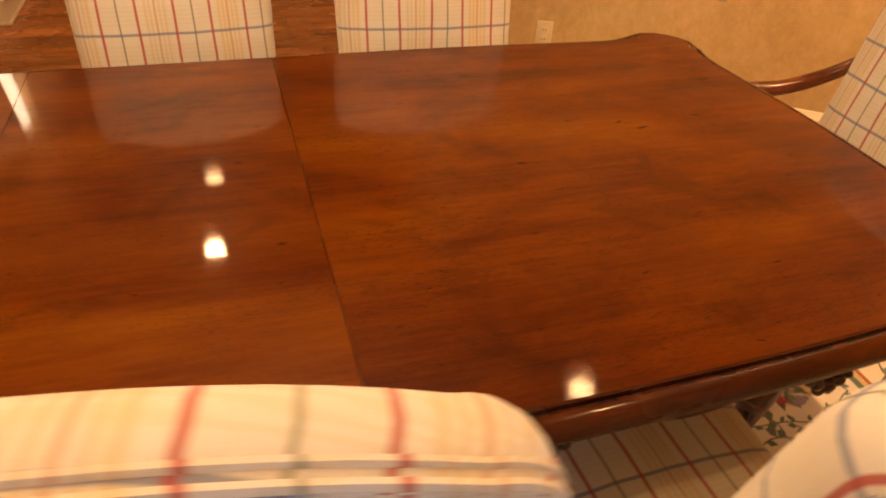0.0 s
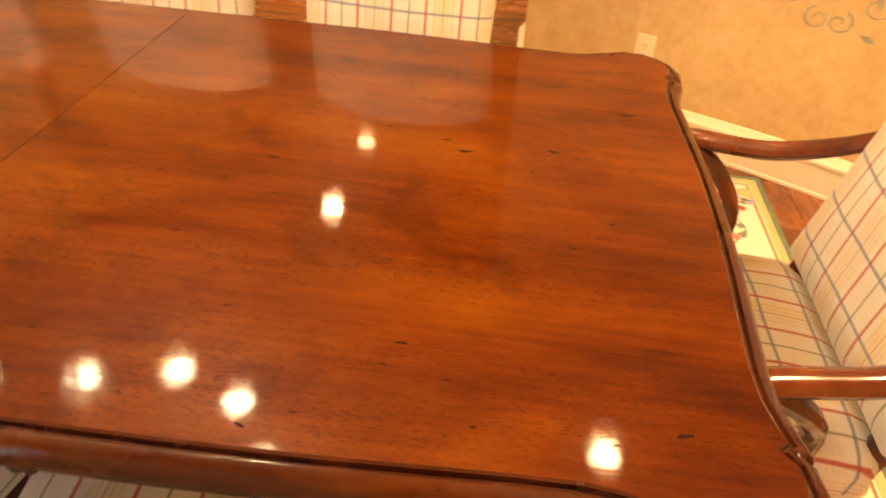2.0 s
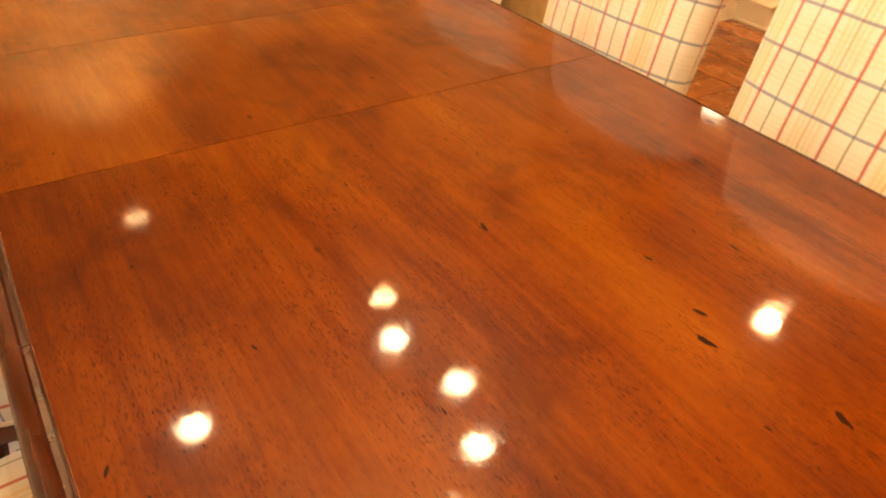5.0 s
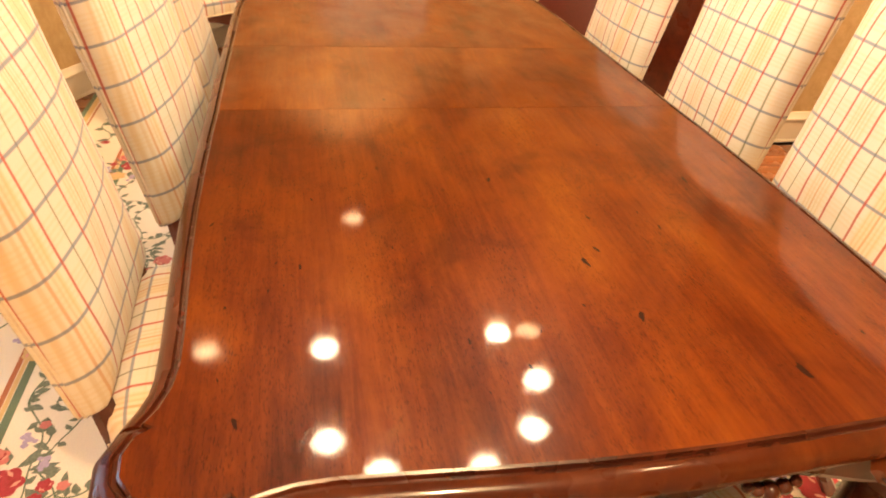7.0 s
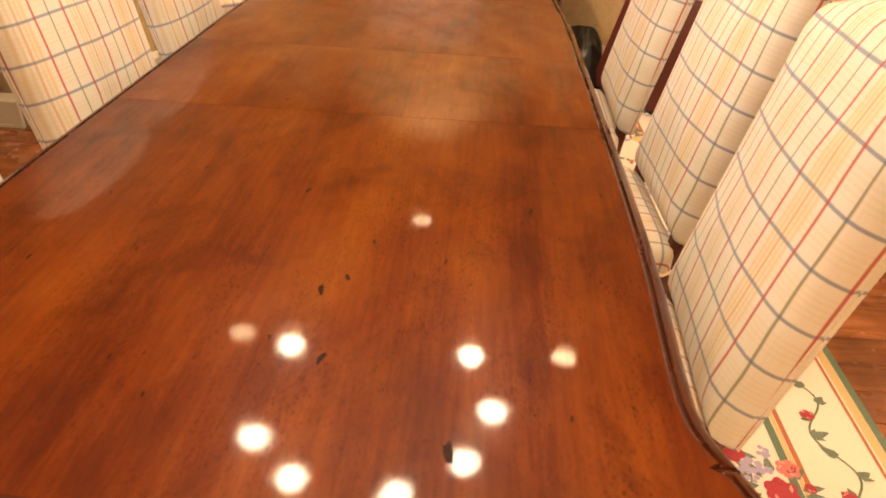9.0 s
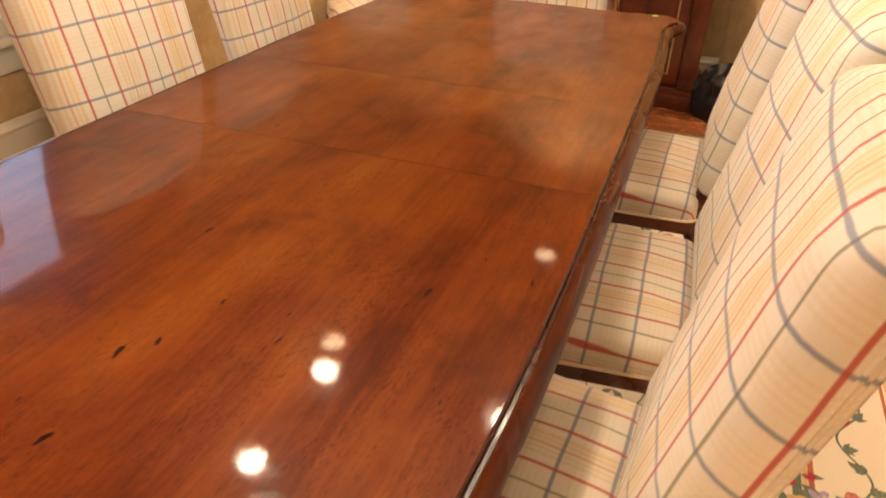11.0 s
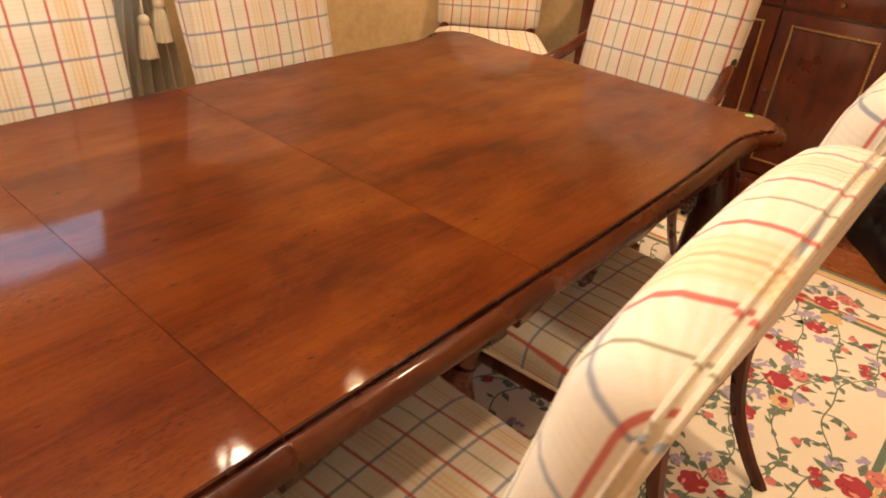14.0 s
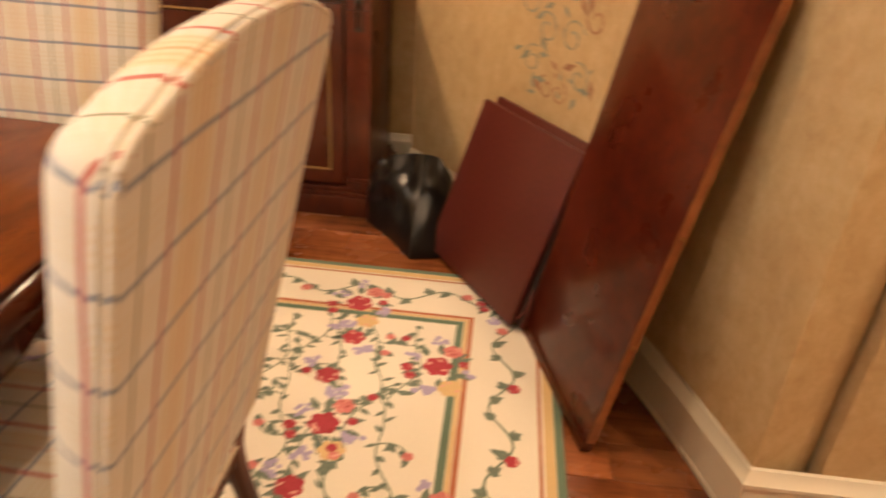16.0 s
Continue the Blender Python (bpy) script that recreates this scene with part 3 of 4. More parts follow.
def wall_sconce(x, y, z, turn):
    s = empty("wall_sconce", "bright glowing frosted glass wall sconce in the hall", "wall lamp")
    s.matrix_basis = pose(x, y, z, 0, 0, turn)
    part("back_plate", boxed((0.0, -0.05, -0.16), (0.015, 0.05, 0.16), 0.004), BRASS, s)
    bm = bmesh.new()
    loft(bm, [[Vector((0.07 + r * math.cos(2 * math.pi * k / 16), 1.3 * r * math.sin(2 * math.pi * k / 16), h)) for k in range(16)] for r, h in ((0.02, -0.17), (0.045, -0.14), (0.054, 0.0), (0.060, 0.16), (0.04, 0.17))])
    bmesh.ops.recalc_face_normals(bm, faces=bm.faces)
    part("shade", bm, SCONCE_GLOW, s)


wall_sconce(-1.335, 3.278, 1.92, -90)
wl = lamp("AREA", "window_daylight", ((WX0 + WX1) / 2, BAY_Y - 0.10, (WZ0 + WZ1) / 2), WINDOW_W, (0.75, 0.86, 1.0), size=WX1 - WX0 - 0.1, size_y=WZ1 - WZ0 - 0.1)
wl.rotation_euler = (radians(-90), 0, 0)


# ---- dining table ----
TOP = 0.76
HALF = [(0.0, 0.566), (0.15, 0.567), (0.3, 0.566), (0.45, 0.564), (0.6, 0.559), (0.72, 0.552), (0.80, 0.547), (0.87, 0.545), (0.91, 0.549), (0.945, 0.560), (0.965, 0.572),
        (0.973, 0.560), (0.984, 0.578), (1.010, 0.588), (1.040, 0.585), (1.066, 0.568), (1.084, 0.545), (1.092, 0.518), (1.089, 0.490), (1.074, 0.471), (1.088, 0.460), (1.080, 0.44), (1.072, 0.405),
        (1.070, 0.36), (1.074, 0.28), (1.080, 0.18), (1.084, 0.09), (1.085, 0.0)]
EDGE_PROFILE = [(-0.0007, 0.0), (0.0025, -0.002), (0.0035, -0.009), (0.009, -0.009), (0.0115, -0.004), (0.020, -0.006), (0.029, -0.013), (0.034, -0.023), (0.033, -0.034), (0.026, -0.040), (0.018, -0.042), (0.018, -0.047), (0.008, -0.052)]


def end_outline():
    """Outline of one end of the top, from the joint round the end to the joint, x outward."""
    return [(x, -y) for x, y in HALF] + [(x, y) for x, y in HALF[-2::-1]]


def normals(pts):
    out = []
    for i in range(len(pts)):
        a, b = Vector(pts[max(i - 1, 0)]), Vector(pts[min(i + 1, len(pts) - 1)])
        t = (b - a).normalized()
        out.append(Vector((t.y, -t.x)))
    return out


def top_piece(outlines):
    """Flat top over one or more open outlines, with the moulded edge swept along each; returns both meshes."""
    flat = bmesh.new()
    loop = [p for o in outlines for p in o]
    up = [flat.verts.new((x, y, TOP)) for x, y in loop]
    dn = [flat.verts.new((x, y, TOP - 0.03)) for x, y in loop]
    flat.faces.new(up)
    flat.faces.new(dn[::-1])
    n = len(loop)
    for i in range(n):
        j = (i + 1) % n
        flat.faces.new((up[j], up[i], dn[i], dn[j]))
    bmesh.ops.recalc_face_normals(flat, faces=flat.faces)
    edges = []
    for o in outlines:
        bm = bmesh.new()
        nm = normals(o)
        rings = [[Vector((p[0] + q.x * (d + 0.0008), p[1] + q.y * (d + 0.0008), TOP + z)) for d, z in EDGE_PROFILE] for p, q in zip(o, nm)]
        loft(bm, [r[4:] for r in rings], False, False)
        bmesh.ops.recalc_face_normals(bm, faces=bm.faces)
        groove = bmesh.new()
        loft(groove, [r[:5] for r in rings], False, False)
        bmesh.ops.recalc_face_normals(groove, faces=groove.faces)
        edges.append((bm, groove))
    return flat, edges


def cabriole(bm, foot, knee, s=1.0):
    """A curved leg from the apron down; knee is the way it swells outward."""
    k = Vector(knee).normalized()
    f = Vector(foot)
    line = [(0.0, 0.70), (0.035, 0.60), (0.050, 0.50), (0.028, 0.36), (0.0, 0.22), (-0.006, 0.12), (0.02, 0.05), (0.055, 0.022), (0.06, 0.004)]
    rad = [0.060, 0.062, 0.056, 0.042, 0.030, 0.025, 0.026, 0.032, 0.030]
    pts = smooth_path([f + Vector((k.x * o, k.y * o, z * s)) for o, z in line], 4)
    rr = [np.interp(i / (len(pts) - 1) * (len(rad) - 1), range(len(rad)), rad) * (0.55 + 0.45 * s) for i in range(len(pts))]
    tube(bm, pts, [float(r) for r in rr], 10)
    return bm


def scroll_knot(bm, at, along, s=1.0):
    """A carved leaf knot: a cluster of lobes."""
    a = Vector(along).normalized()
    s *= 0.72
    for o, z, r in ((0, 0, 0.022), (0.028, 0.008, 0.017), (-0.028, 0.008, 0.017), (0.050, 0.018, 0.012), (-0.050, 0.018, 0.012), (0.012, -0.018, 0.013), (-0.012, -0.018, 0.013)):
        bmesh.ops.create_icosphere(bm, subdivisions=2, radius=r * s, matrix=Matrix.Translation(Vector(at) + a * o * s + Vector((0, 0, z * s))))


def apron(pts, waves):
    """Scalloped board hung under the top along pts."""
    bm = bmesh.new()
    o = normals(pts)
    n = len(pts)
    rings = []
    for i, (p, q) in enumerate(zip(pts, o)):
        drop = 0.085 + 0.022 * math.cos(2 * math.pi * waves * i / (n - 1))
        a, b = Vector((*p, 0)), Vector((p[0] - q.x * 0.022, p[1] - q.y * 0.022, 0))
        zt = TOP - 0.048
        rings.append([a + Vector((0, 0, zt)), a + Vector((q.x * 0.004, q.y * 0.004, zt - drop * 0.6)), a + Vector((q.x * 0.010, q.y * 0.010, zt - drop + 0.012)), a + Vector((q.x * 0.004, q.y * 0.004, zt - drop)), b + Vector((0, 0, zt - drop)), b + Vector((0, 0, zt))])
    loft(bm, rings)
    bmesh.ops.recalc_face_normals(bm, faces=bm.faces)
    return bm


def dining_table():
    t = empty("dining_table", "long polished mahogany dining table with shaped corners and a leaf fitted", "table")
    east = end_outline()
    west = [(2 * CX - x, -y) for x, y in east]
    gap = 0.0012
    leaf = [[(2 * CX + gap, -0.566), (CX, -0.567), (-gap, -0.566)], [(-gap, 0.566), (CX, 0.567), (2 * CX + gap, 0.566)]]
    for name, outl in (("tabletop", [east]), ("table_leaf", leaf), ("tabletop", [west])):
        flat, edges = top_piece(outl)
        p = part(name, flat, TABLE_WOOD, t, "", False)
        for e, g in edges:
            part("moulded_edge", e, EDGE_WOOD, p, "rounded moulding")
            part("groove", g, CARVED, p, "dark groove")
    for sx in (1, -1):
        fx = (lambda x: x) if sx > 0 else (lambda x: 2 * CX - x)
        for s in (-1, 1):
            line = [(fx(0.02 + 0.92 * i / 40), s * (0.522 - 0.012 * (i / 40) ** 2)) for i in range(41)]
            if (sx > 0) != (s < 0):
                line = line[::-1]
            ap = part("apron", apron(line, 2), CARVED, t, "dark carved scalloped apron")
            for x in (0.24, 0.70):
                bm = bmesh.new()
                scroll_knot(bm, (fx(x), s * 0.530, 0.622), (1, 0, 0))
                part("carving", bm, CARVED, ap)
            bm = bmesh.new()
            cabriole(bm, (fx(0.97), s * 0.46, 0), (sx * 1, s * 0.8, 0))
            leg = part("leg", bm, CARVED, t, "dark cabriole leg")
            bm = bmesh.new()
            scroll_knot(bm, (fx(1.035), s * 0.51, 0.60), (sx * 0.6, -s, 0), 1.1)
            part("carving", bm, CARVED, leg)
            for x, y, r in ((0.973, 0.583, 0.013), (1.098, 0.470, 0.013)):
                bm = bmesh.new()
                bmesh.ops.create_icosphere(bm, subdivisions=2, radius=r, matrix=Matrix.Translation((fx(x), s * y, TOP - 0.022)) @ Matrix.Diagonal((1, 1, 1.4, 1)))
                part("corner_carving", bm, CARVED, t, "dark carved notch")
        line = [(fx(1.055), (-0.42 + 0.84 * i / 30)) for i in range(31)]
        if sx < 0:
            line = line[::-1]
        ap = part("apron", apron(line, 2), CARVED, t, "dark carved scalloped apron")
        for y in (-0.21, 0.21):
            bm = bmesh.new()
            scroll_knot(bm, (fx(1.062), y, 0.625), (0, 1, 0))
            part("carving", bm, CARVED, ap)
    line = [(2 * CX + 0.02 + (-2 * CX - 0.04) * i / 20, -0.522) for i in range(21)]
    part("apron", apron(line, 1), CARVED, t, "dark carved scalloped apron")
    part("apron", apron([(x, -y) for x, y in line][::-1], 1), CARVED, t, "dark carved scalloped apron")
    return t


table = dining_table()


def wear_marks(parent):
    """Dark dents and worm marks sunk in the polish, longer along the grain."""
    rng = random.Random(3)
    bm = bmesh.new()
    spots = [(0.695, 0.064, 0.016), (0.66, 0.097, 0.012), (0.842, 0.095, 0.015), (0.665, -0.394, 0.009), (0.524, -0.537, 0.008), (0.98, -0.473, 0.012), (0.929, -0.102, 0.007), (0.981, 0.268, 0.020),
             (0.869, -0.171, 0.008), (0.552, 0.122, 0.009), (0.416, 0.387, 0.014), (0.33, 0.524, 0.009), (0.39, -0.024, 0.012), (0.596, 0.243, 0.009), (0.125, -0.331, 0.007)]
    for k in range(150):
        spots.append((rng.uniform(-1.52, 1.02), rng.uniform(-0.52, 0.52), rng.choice((0.0025, 0.003, 0.004, 0.006))))
    for x, y, r in spots:
        if min(abs(x), abs(x - 2 * CX)) < 0.03:
            continue
        n = 9
        a0 = rng.uniform(-0.35, 0.35)
        ring = []
        for k in range(n):
            a = 2 * math.pi * k / n
            q = r * rng.uniform(0.6, 1.15)
            u, v = q * math.cos(a), q * 0.30 * math.sin(a)
            ring.append(bm.verts.new((x + u * math.cos(a0) - v * math.sin(a0), y + u * math.sin(a0) + v * math.cos(a0), TOP + 0.0004)))
        bm.faces.new(ring)
    tagged(part("wear_mark", bm, MARK, parent, "dark dents and worm marks", False), kind="stuff")


wear_marks(table)
bm = bmesh.new()
bmesh.ops.create_cone(bm, cap_ends=True, segments=20, radius1=0.011, radius2=0.0105, depth=0.001)
st = tagged(link("sticker", bm, STICKER), "small round green paper sticker on the table corner", "sticker")
st.location = (-1.577, 0.503, TOP + 0.0007)


# ---- chairs ----
LEAN = radians(12.5)
SEAT_Z = 0.485


def back_place(u, v, d):
    """Maps the back's panel (across, up, forward) into the chair."""
    v -= 0.10
    y = 0.245 + v * math.sin(LEAN) - d * math.cos(LEAN)
    return Vector((u, y, 0.57 + v * math.cos(LEAN) + d * math.sin(LEAN)))


def chair(name, label, group, arms=False):
    c = empty(name, label, "chair", group)
    w = 0.56 if arms else 0.50
    h = 0.70 if arms else 0.682
    # back: padded panel, rounder in front, flat behind
    out = rounded(w - 0.024, w + 0.012, h - 0.018, 0.044, 0.036, 6)
    back = part("backrest", cushion(out, [(0.030, -0.030), (0.005, -0.030), (0.0, -0.026), (-0.001, -0.012), (0.002, 0.002), (0.008, 0.016), (0.018, 0.029), (0.035, 0.040), (0.062, 0.048), (0.098, 0.053)], back_place), PLAID, c, "plaid upholstery")
    ins = rounded(w - 0.024, w + 0.012, h - 0.018, 0.044, 0.036, 6)
    for d, nm in ((-0.0275, "piping"), (-0.0175, "piping")):
        bm = bmesh.new()
        ring = [back_place(u * 0.997 + 0.0, v - 0.0005, d) for u, v in ins]
        tube(bm, ring + [ring[0]], 0.0034, 6)
        part(nm, cloth_by_place(bm), PLAID, back, "plaid corded piping")
    # seat
    fw, rw, dep = (0.60, 0.54, 0.50) if arms else (0.56, 0.50, 0.492)
    so = rounded(fw, rw, dep, 0.05, 0.0, 4)
    seat = part("seat", cushion(so, [(0.02, -0.055), (0.0, -0.05), (0.0, 0.0), (0.006, 0.016), (0.022, 0.028), (0.06, 0.040)], lambda u, v, d: Vector((u, -0.265 + v, SEAT_Z - 0.045 + d))), PLAID, c, "plaid upholstered cushion")
    bm = bmesh.new()
    tube(bm, [Vector((u * 1.003, -0.265 + v, SEAT_Z - 0.092)) for u, v in so + so[:1]], 0.0045, 6)
    part("piping", bm, LINEN, seat, "cream corded piping")
    # wooden seat frame
    for side in (-1, 1):
        bm = bmesh.new()
        m = Matrix.Translation((side * (fw + rw) / 4 - side * 0.012, -0.02, 0)) @ Matrix.Rotation(side * math.atan2((fw - rw) / 2, dep), 4, "Z")
        box(bm, (-0.014, -0.235, 0.352), (0.014, 0.235, SEAT_Z - 0.096), m, 0.004)
        part("side_rail", bm, CHAIR_WOOD, c)
    bm = bmesh.new()
    n = 16
    rings = []
    for i in range(n + 1):
        x = (-0.5 + i / n) * (fw - 0.08)
        low = 0.335 - 0.03 * math.cos(2 * math.pi * i / n) * (1 if 0 < i < n else 0.6)
        rings.append([Vector((x, -0.262, SEAT_Z - 0.096)), Vector((x, -0.262, low)), Vector((x, -0.238, low)), Vector((x, -0.238, SEAT_Z - 0.096))])
    loft(bm, rings)
    bmesh.ops.recalc_face_normals(bm, faces=bm.faces)
    part("front_rail", bm, CHAIR_WOOD, c)
    part("rear_rail", boxed((-rw / 2 + 0.02, 0.195, 0.345), (rw / 2 - 0.02, 0.222, SEAT_Z - 0.098), 0.004), CHAIR_WOOD, c)
    for side in (-1, 1):
        bm = bmesh.new()
        cabriole(bm, (side * (fw / 2 - 0.035), -0.225, 0), (side * 0.7, -1, 0), 0.56)
        part("leg", bm, CHAIR_WOOD, c, "dark cabriole leg")
        bm = bmesh.new()
        x = side * (rw / 2 - 0.045)
        pts = smooth_path([(x, 0.226, 0.500), (x, 0.222, 0.46), (x, 0.214, 0.41), (x, 0.216, 0.34), (x * 1.02, 0.245, 0.20), (x * 1.04, 0.305, 0.08), (x * 1.06, 0.345, 0.02), (x * 1.06, 0.352, 0.002)], 4)
        tube(bm, pts, [float(np.interp(i / (len(pts) - 1), (0, 0.25, 0.6, 0.85, 1), (0.020, 0.024, 0.018, 0.017, 0.023))) for i in range(len(pts))], 8)
        part("rear_leg", bm, CHAIR_WOOD, c, "dark splayed leg")
    if arms:
        for side in (-1, 1):
            bm = bmesh.new()
            pts = smooth_path([(side * 0.265, 0.295, 0.765), (side * 0.285, 0.21, 0.722), (side * 0.305, 0.10, 0.690), (side * 0.325, -0.02, 0.688), (side * 0.335, -0.08, 0.684), (side * 0.335, -0.105, 0.664)], 5)
            tube(bm, pts, [float(np.interp(i / (len(pts) - 1), (0, 0.3, 0.7, 0.92, 1), (0.020, 0.023, 0.023, 0.030, 0.018))) for i in range(len(pts))], 10, 0.85)
            arm = part("armrest", bm, ARM_WOOD, c, "polished curved wooden armrest")
            bm = bmesh.new()
            pts = smooth_path([(side * 0.325, -0.05, 0.675), (side * 0.318, 0.02, 0.63), (side * 0.29, 0.07, 0.55), (side * 0.275, 0.06, 0.44), (side * 0.27, 0.05, 0.38)], 4)
            tube(bm, pts, [float(np.interp(i / (len(pts) - 1), (0, 0.5, 1), (0.020, 0.017, 0.024))) for i in range(len(pts))], 8)
            part("arm_support", bm, ARM_WOOD, arm)
            bm = bmesh.new()
            bmesh.ops.create_icosphere(bm, subdivisions=2, radius=0.022, matrix=Matrix.Translation((side * 0.262, 0.300, 0.778)))
            part("joint_block", bm, DULL_BLACK, arm, "black worn joint")
    return c


SIDE_LABEL = "plaid upholstered high-back dining chair with dark curved legs"
north = [(0.428, 0.520, -3.5), (-0.205, 0.580, 2), (-0.930, 0.563, -1)]
south = [(0.415, -0.525, 182), (-0.180, -0.455, 173), (-0.93, -0.48, 180)]
first = chair("dining_chair", SIDE_LABEL, "chairs round the table")
first.matrix_basis = pose(north[0][0], north[0][1], 0, 0, 0, north[0][2])
for x, y, r in north[1:] + south:
    copy_thing(first, pose(x, y, 0, 0, 0, r))
corner = copy_thing(first, pose(-2.36, -1.01, 0, 0, 0, 130))
corner.scale = (1.08, 1.08, 1.1)
tagged(corner, "spare plaid upholstered dining chair against the curved wall")
armed = chair("armchair", "plaid upholstered armchair with curved wooden arms at the table end", "chairs round the table", True)
armed.matrix_basis = pose(1.180, 0.022, 0, 0, 0, -90)
copy_thing(armed, pose(-1.70, 0.01, 0, 0, 0, 90))


# ---- sideboard, leaning leaf, table pads, bag ----
def sideboard():
    s = empty("sideboard", "dark mahogany sideboard with gilt-beaded door panels", "sideboard")
    x0, x1, y0, y1 = NICHE + 0.03, -2.80, -0.79, 0.70
    part("body", boxed((x0, y0 + 0.02, 0.115), (x1 - 0.03, y1 - 0.02, 0.95), 0.004), CAB_WOOD, s)
    bm = bmesh.new()
    for d, z0, z1 in ((0.025, 0.0, 0.085), (0.012, 0.085, 0.10), (0.004, 0.10, 0.118)):
        box(bm, (x0, y0 - d + 0.01, z0), (x1 + d - 0.01, y1 + d - 0.01, z1), None, 0.003)
    part("plinth", bm, CAB_WOOD, s)
    bm = bmesh.new()
    for d, z0, z1 in ((0.0, 0.945, 0.96), (0.02, 0.96, 0.985), (0.012, 0.985, 0.992)):
        box(bm, (x0, y0 - d, z0), (x1 + d, y1 + d, z1), None, 0.004)
    part("top", bm, CAB_WOOD, s)
    for y in (y0 + 0.05, y1 - 0.05):
        bm = bmesh.new()
        box(bm, (x1 - 0.03, y - 0.045, 0.118), (x1 - 0.004, y + 0.045, 0.945), None, 0.003)
        for z0, z1, d in ((0.12, 0.15, 0.008), (0.15, 0.165, 0.004), (0.80, 0.815, 0.006), (0.915, 0.943, 0.008)):
            box(bm, (x1 - 0.02, y - 0.047, z0), (x1 + d, y + 0.047, z1), None, 0.002)
        pil = part("pilaster", bm, CAB_WOOD, s)
        bm = bmesh.new()
        box(bm, (x1 - 0.004, y - 0.014, 0.74), (x1 + 0.006, y + 0.014, 0.755), None, 0.003)
        box(bm, (x1 - 0.004, y - 0.014, 0.84), (x1 + 0.006, y + 0.014, 0.855), None, 0.003)
        tube(bm, [(x1 + 0.004, y - 0.008, 0.75), (x1 + 0.012, y - 0.008, 0.795), (x1 + 0.004, y - 0.008, 0.845)], 0.004, 6)
        tube(bm, [(x1 + 0.004, y + 0.008, 0.75), (x1 + 0.012, y + 0.008, 0.795), (x1 + 0.004, y + 0.008, 0.845)], 0.004, 6)
        part("mount", bm, PEWTER, pil, "dark metal mount")
    for a, b in ((-0.68, -0.265), (-0.255, 0.145), (0.155, 0.59)):
        dr = part("drawer", boxed((x1 - 0.028, a, 0.845), (x1 - 0.006, b, 0.935), 0.004), CAB_WOOD, s)
        for y in ((a + b) / 2,):
            bm = bmesh.new()
            tube(bm, [(x1 - 0.006, y, 0.89), (x1 + 0.006, y, 0.89), (x1 + 0.012, y, 0.89), (x1 + 0.020, y, 0.89)], [0.006, 0.006, 0.012, 0.008], 12)
            part("knob", bm, BRASS, dr, "brass knob")
        door = part("door", boxed((x1 - 0.028, a, 0.135), (x1 - 0.008, b, 0.83), 0.003), CAB_WOOD, s)
        part("panel", boxed((x1 - 0.012, a + 0.065, 0.205), (x1 - 0.003, b - 0.065, 0.765), 0.004), CAB_WOOD, door)
        # beading round the panel, bead by bead in one strip
        bm = bmesh.new()
        c = [(a + 0.055, 0.195), (b - 0.055, 0.195), (b - 0.055, 0.775), (a + 0.055, 0.775)]
        for (ya, za), (yb, zb) in zip(c, c[1:] + c[:1]):
            n = int(max(abs(yb - ya), abs(zb - za)) / 0.012)
            for i in range(n):
                t = i / n
                bmesh.ops.create_icosphere(bm, subdivisions=1, radius=0.0062, matrix=Matrix.Translation((x1 - 0.005, ya + (yb - ya) * t, za + (zb - za) * t)))
        tagged(part("beading", bm, GILT, door, "gilt beading"), kind="stuff")
    bm = bmesh.new()
    tube(bm, [(x1 - 0.008, 0.185, 0.50), (x1 + 0.008, 0.185, 0.50), (x1 + 0.014, 0.185, 0.50)], [0.005, 0.010, 0.006], 10)
    part("knob", bm, BRASS, s, "brass knob")


sideboard()


def leaning(name, label, category, foot, along, lean, width, height, thick, mat, group=""):
    """A board that stands on its edge and leans back; along runs to its far foot, lean is in degrees."""
    u = Vector((*along, 0)).normalized()
    n = Vector((u.y, -u.x, 0))
    up = (n * math.sin(radians(lean)) + Vector((0, 0, 1)) * math.cos(radians(lean)))
    out = u.cross(up)
    m = Matrix.Identity(4)
    m.col[0][:3], m.col[1][:3], m.col[2][:3], m.col[3][:3] = u, up, out, foot
    ob = empty(name, label, category, group)
    ob.matrix_basis = m
    return ob


ln = leaning("table_leaf", "spare polished mahogany table leaf leaning against the wall", "table leaf", (-1.607, 1.498, 0.002), (-0.96, -0.28), 10.5, 0.53, 1.18, 0.026, LEAF_WOOD)
part("board", boxed((0, 0.03, -0.026), (0.525, 1.15, 0.0), 0.002), LEAF_WOOD, ln)
for y0, y1 in ((0.0, 0.03), (1.15, 1.18)):
    bm = bmesh.new()
    prof = [(0, -0.03), (0.004, -0.002), (0.012, 0.003), (0.022, 0.002), (0.03, -0.004), (0.03, -0.03)]
    s = 1 if y1 > 1 else -1
    base = y0 if s > 0 else y1
    rings = [[Vector((x, base + s * a, b)) for a, b in prof] for x in (0.0, 0.525)]
    loft(bm, rings)
    bmesh.ops.recalc_face_normals(bm, faces=bm.faces)
    part("moulded_edge", bm, EDGE_WOOD, ln)
part("side_edge", boxed((-0.004, 0.03, -0.024), (-0.0005, 1.15, -0.002)), BARE_EDGE, ln, "lighter bare side edge")
for y in (0.33, 0.62):
    bm = bmesh.new()
    tube(bm, [(-0.004, y, -0.013), (-0.012, y, -0.013)], 0.004, 6)
    part("dowel", bm, BRASS, ln, "small brass alignment pin")
part("corner_block", boxed((-0.012, 1.13, -0.075), (0.05, 1.17, -0.030), 0.004), DULL_BLACK, ln, "dark corner block")

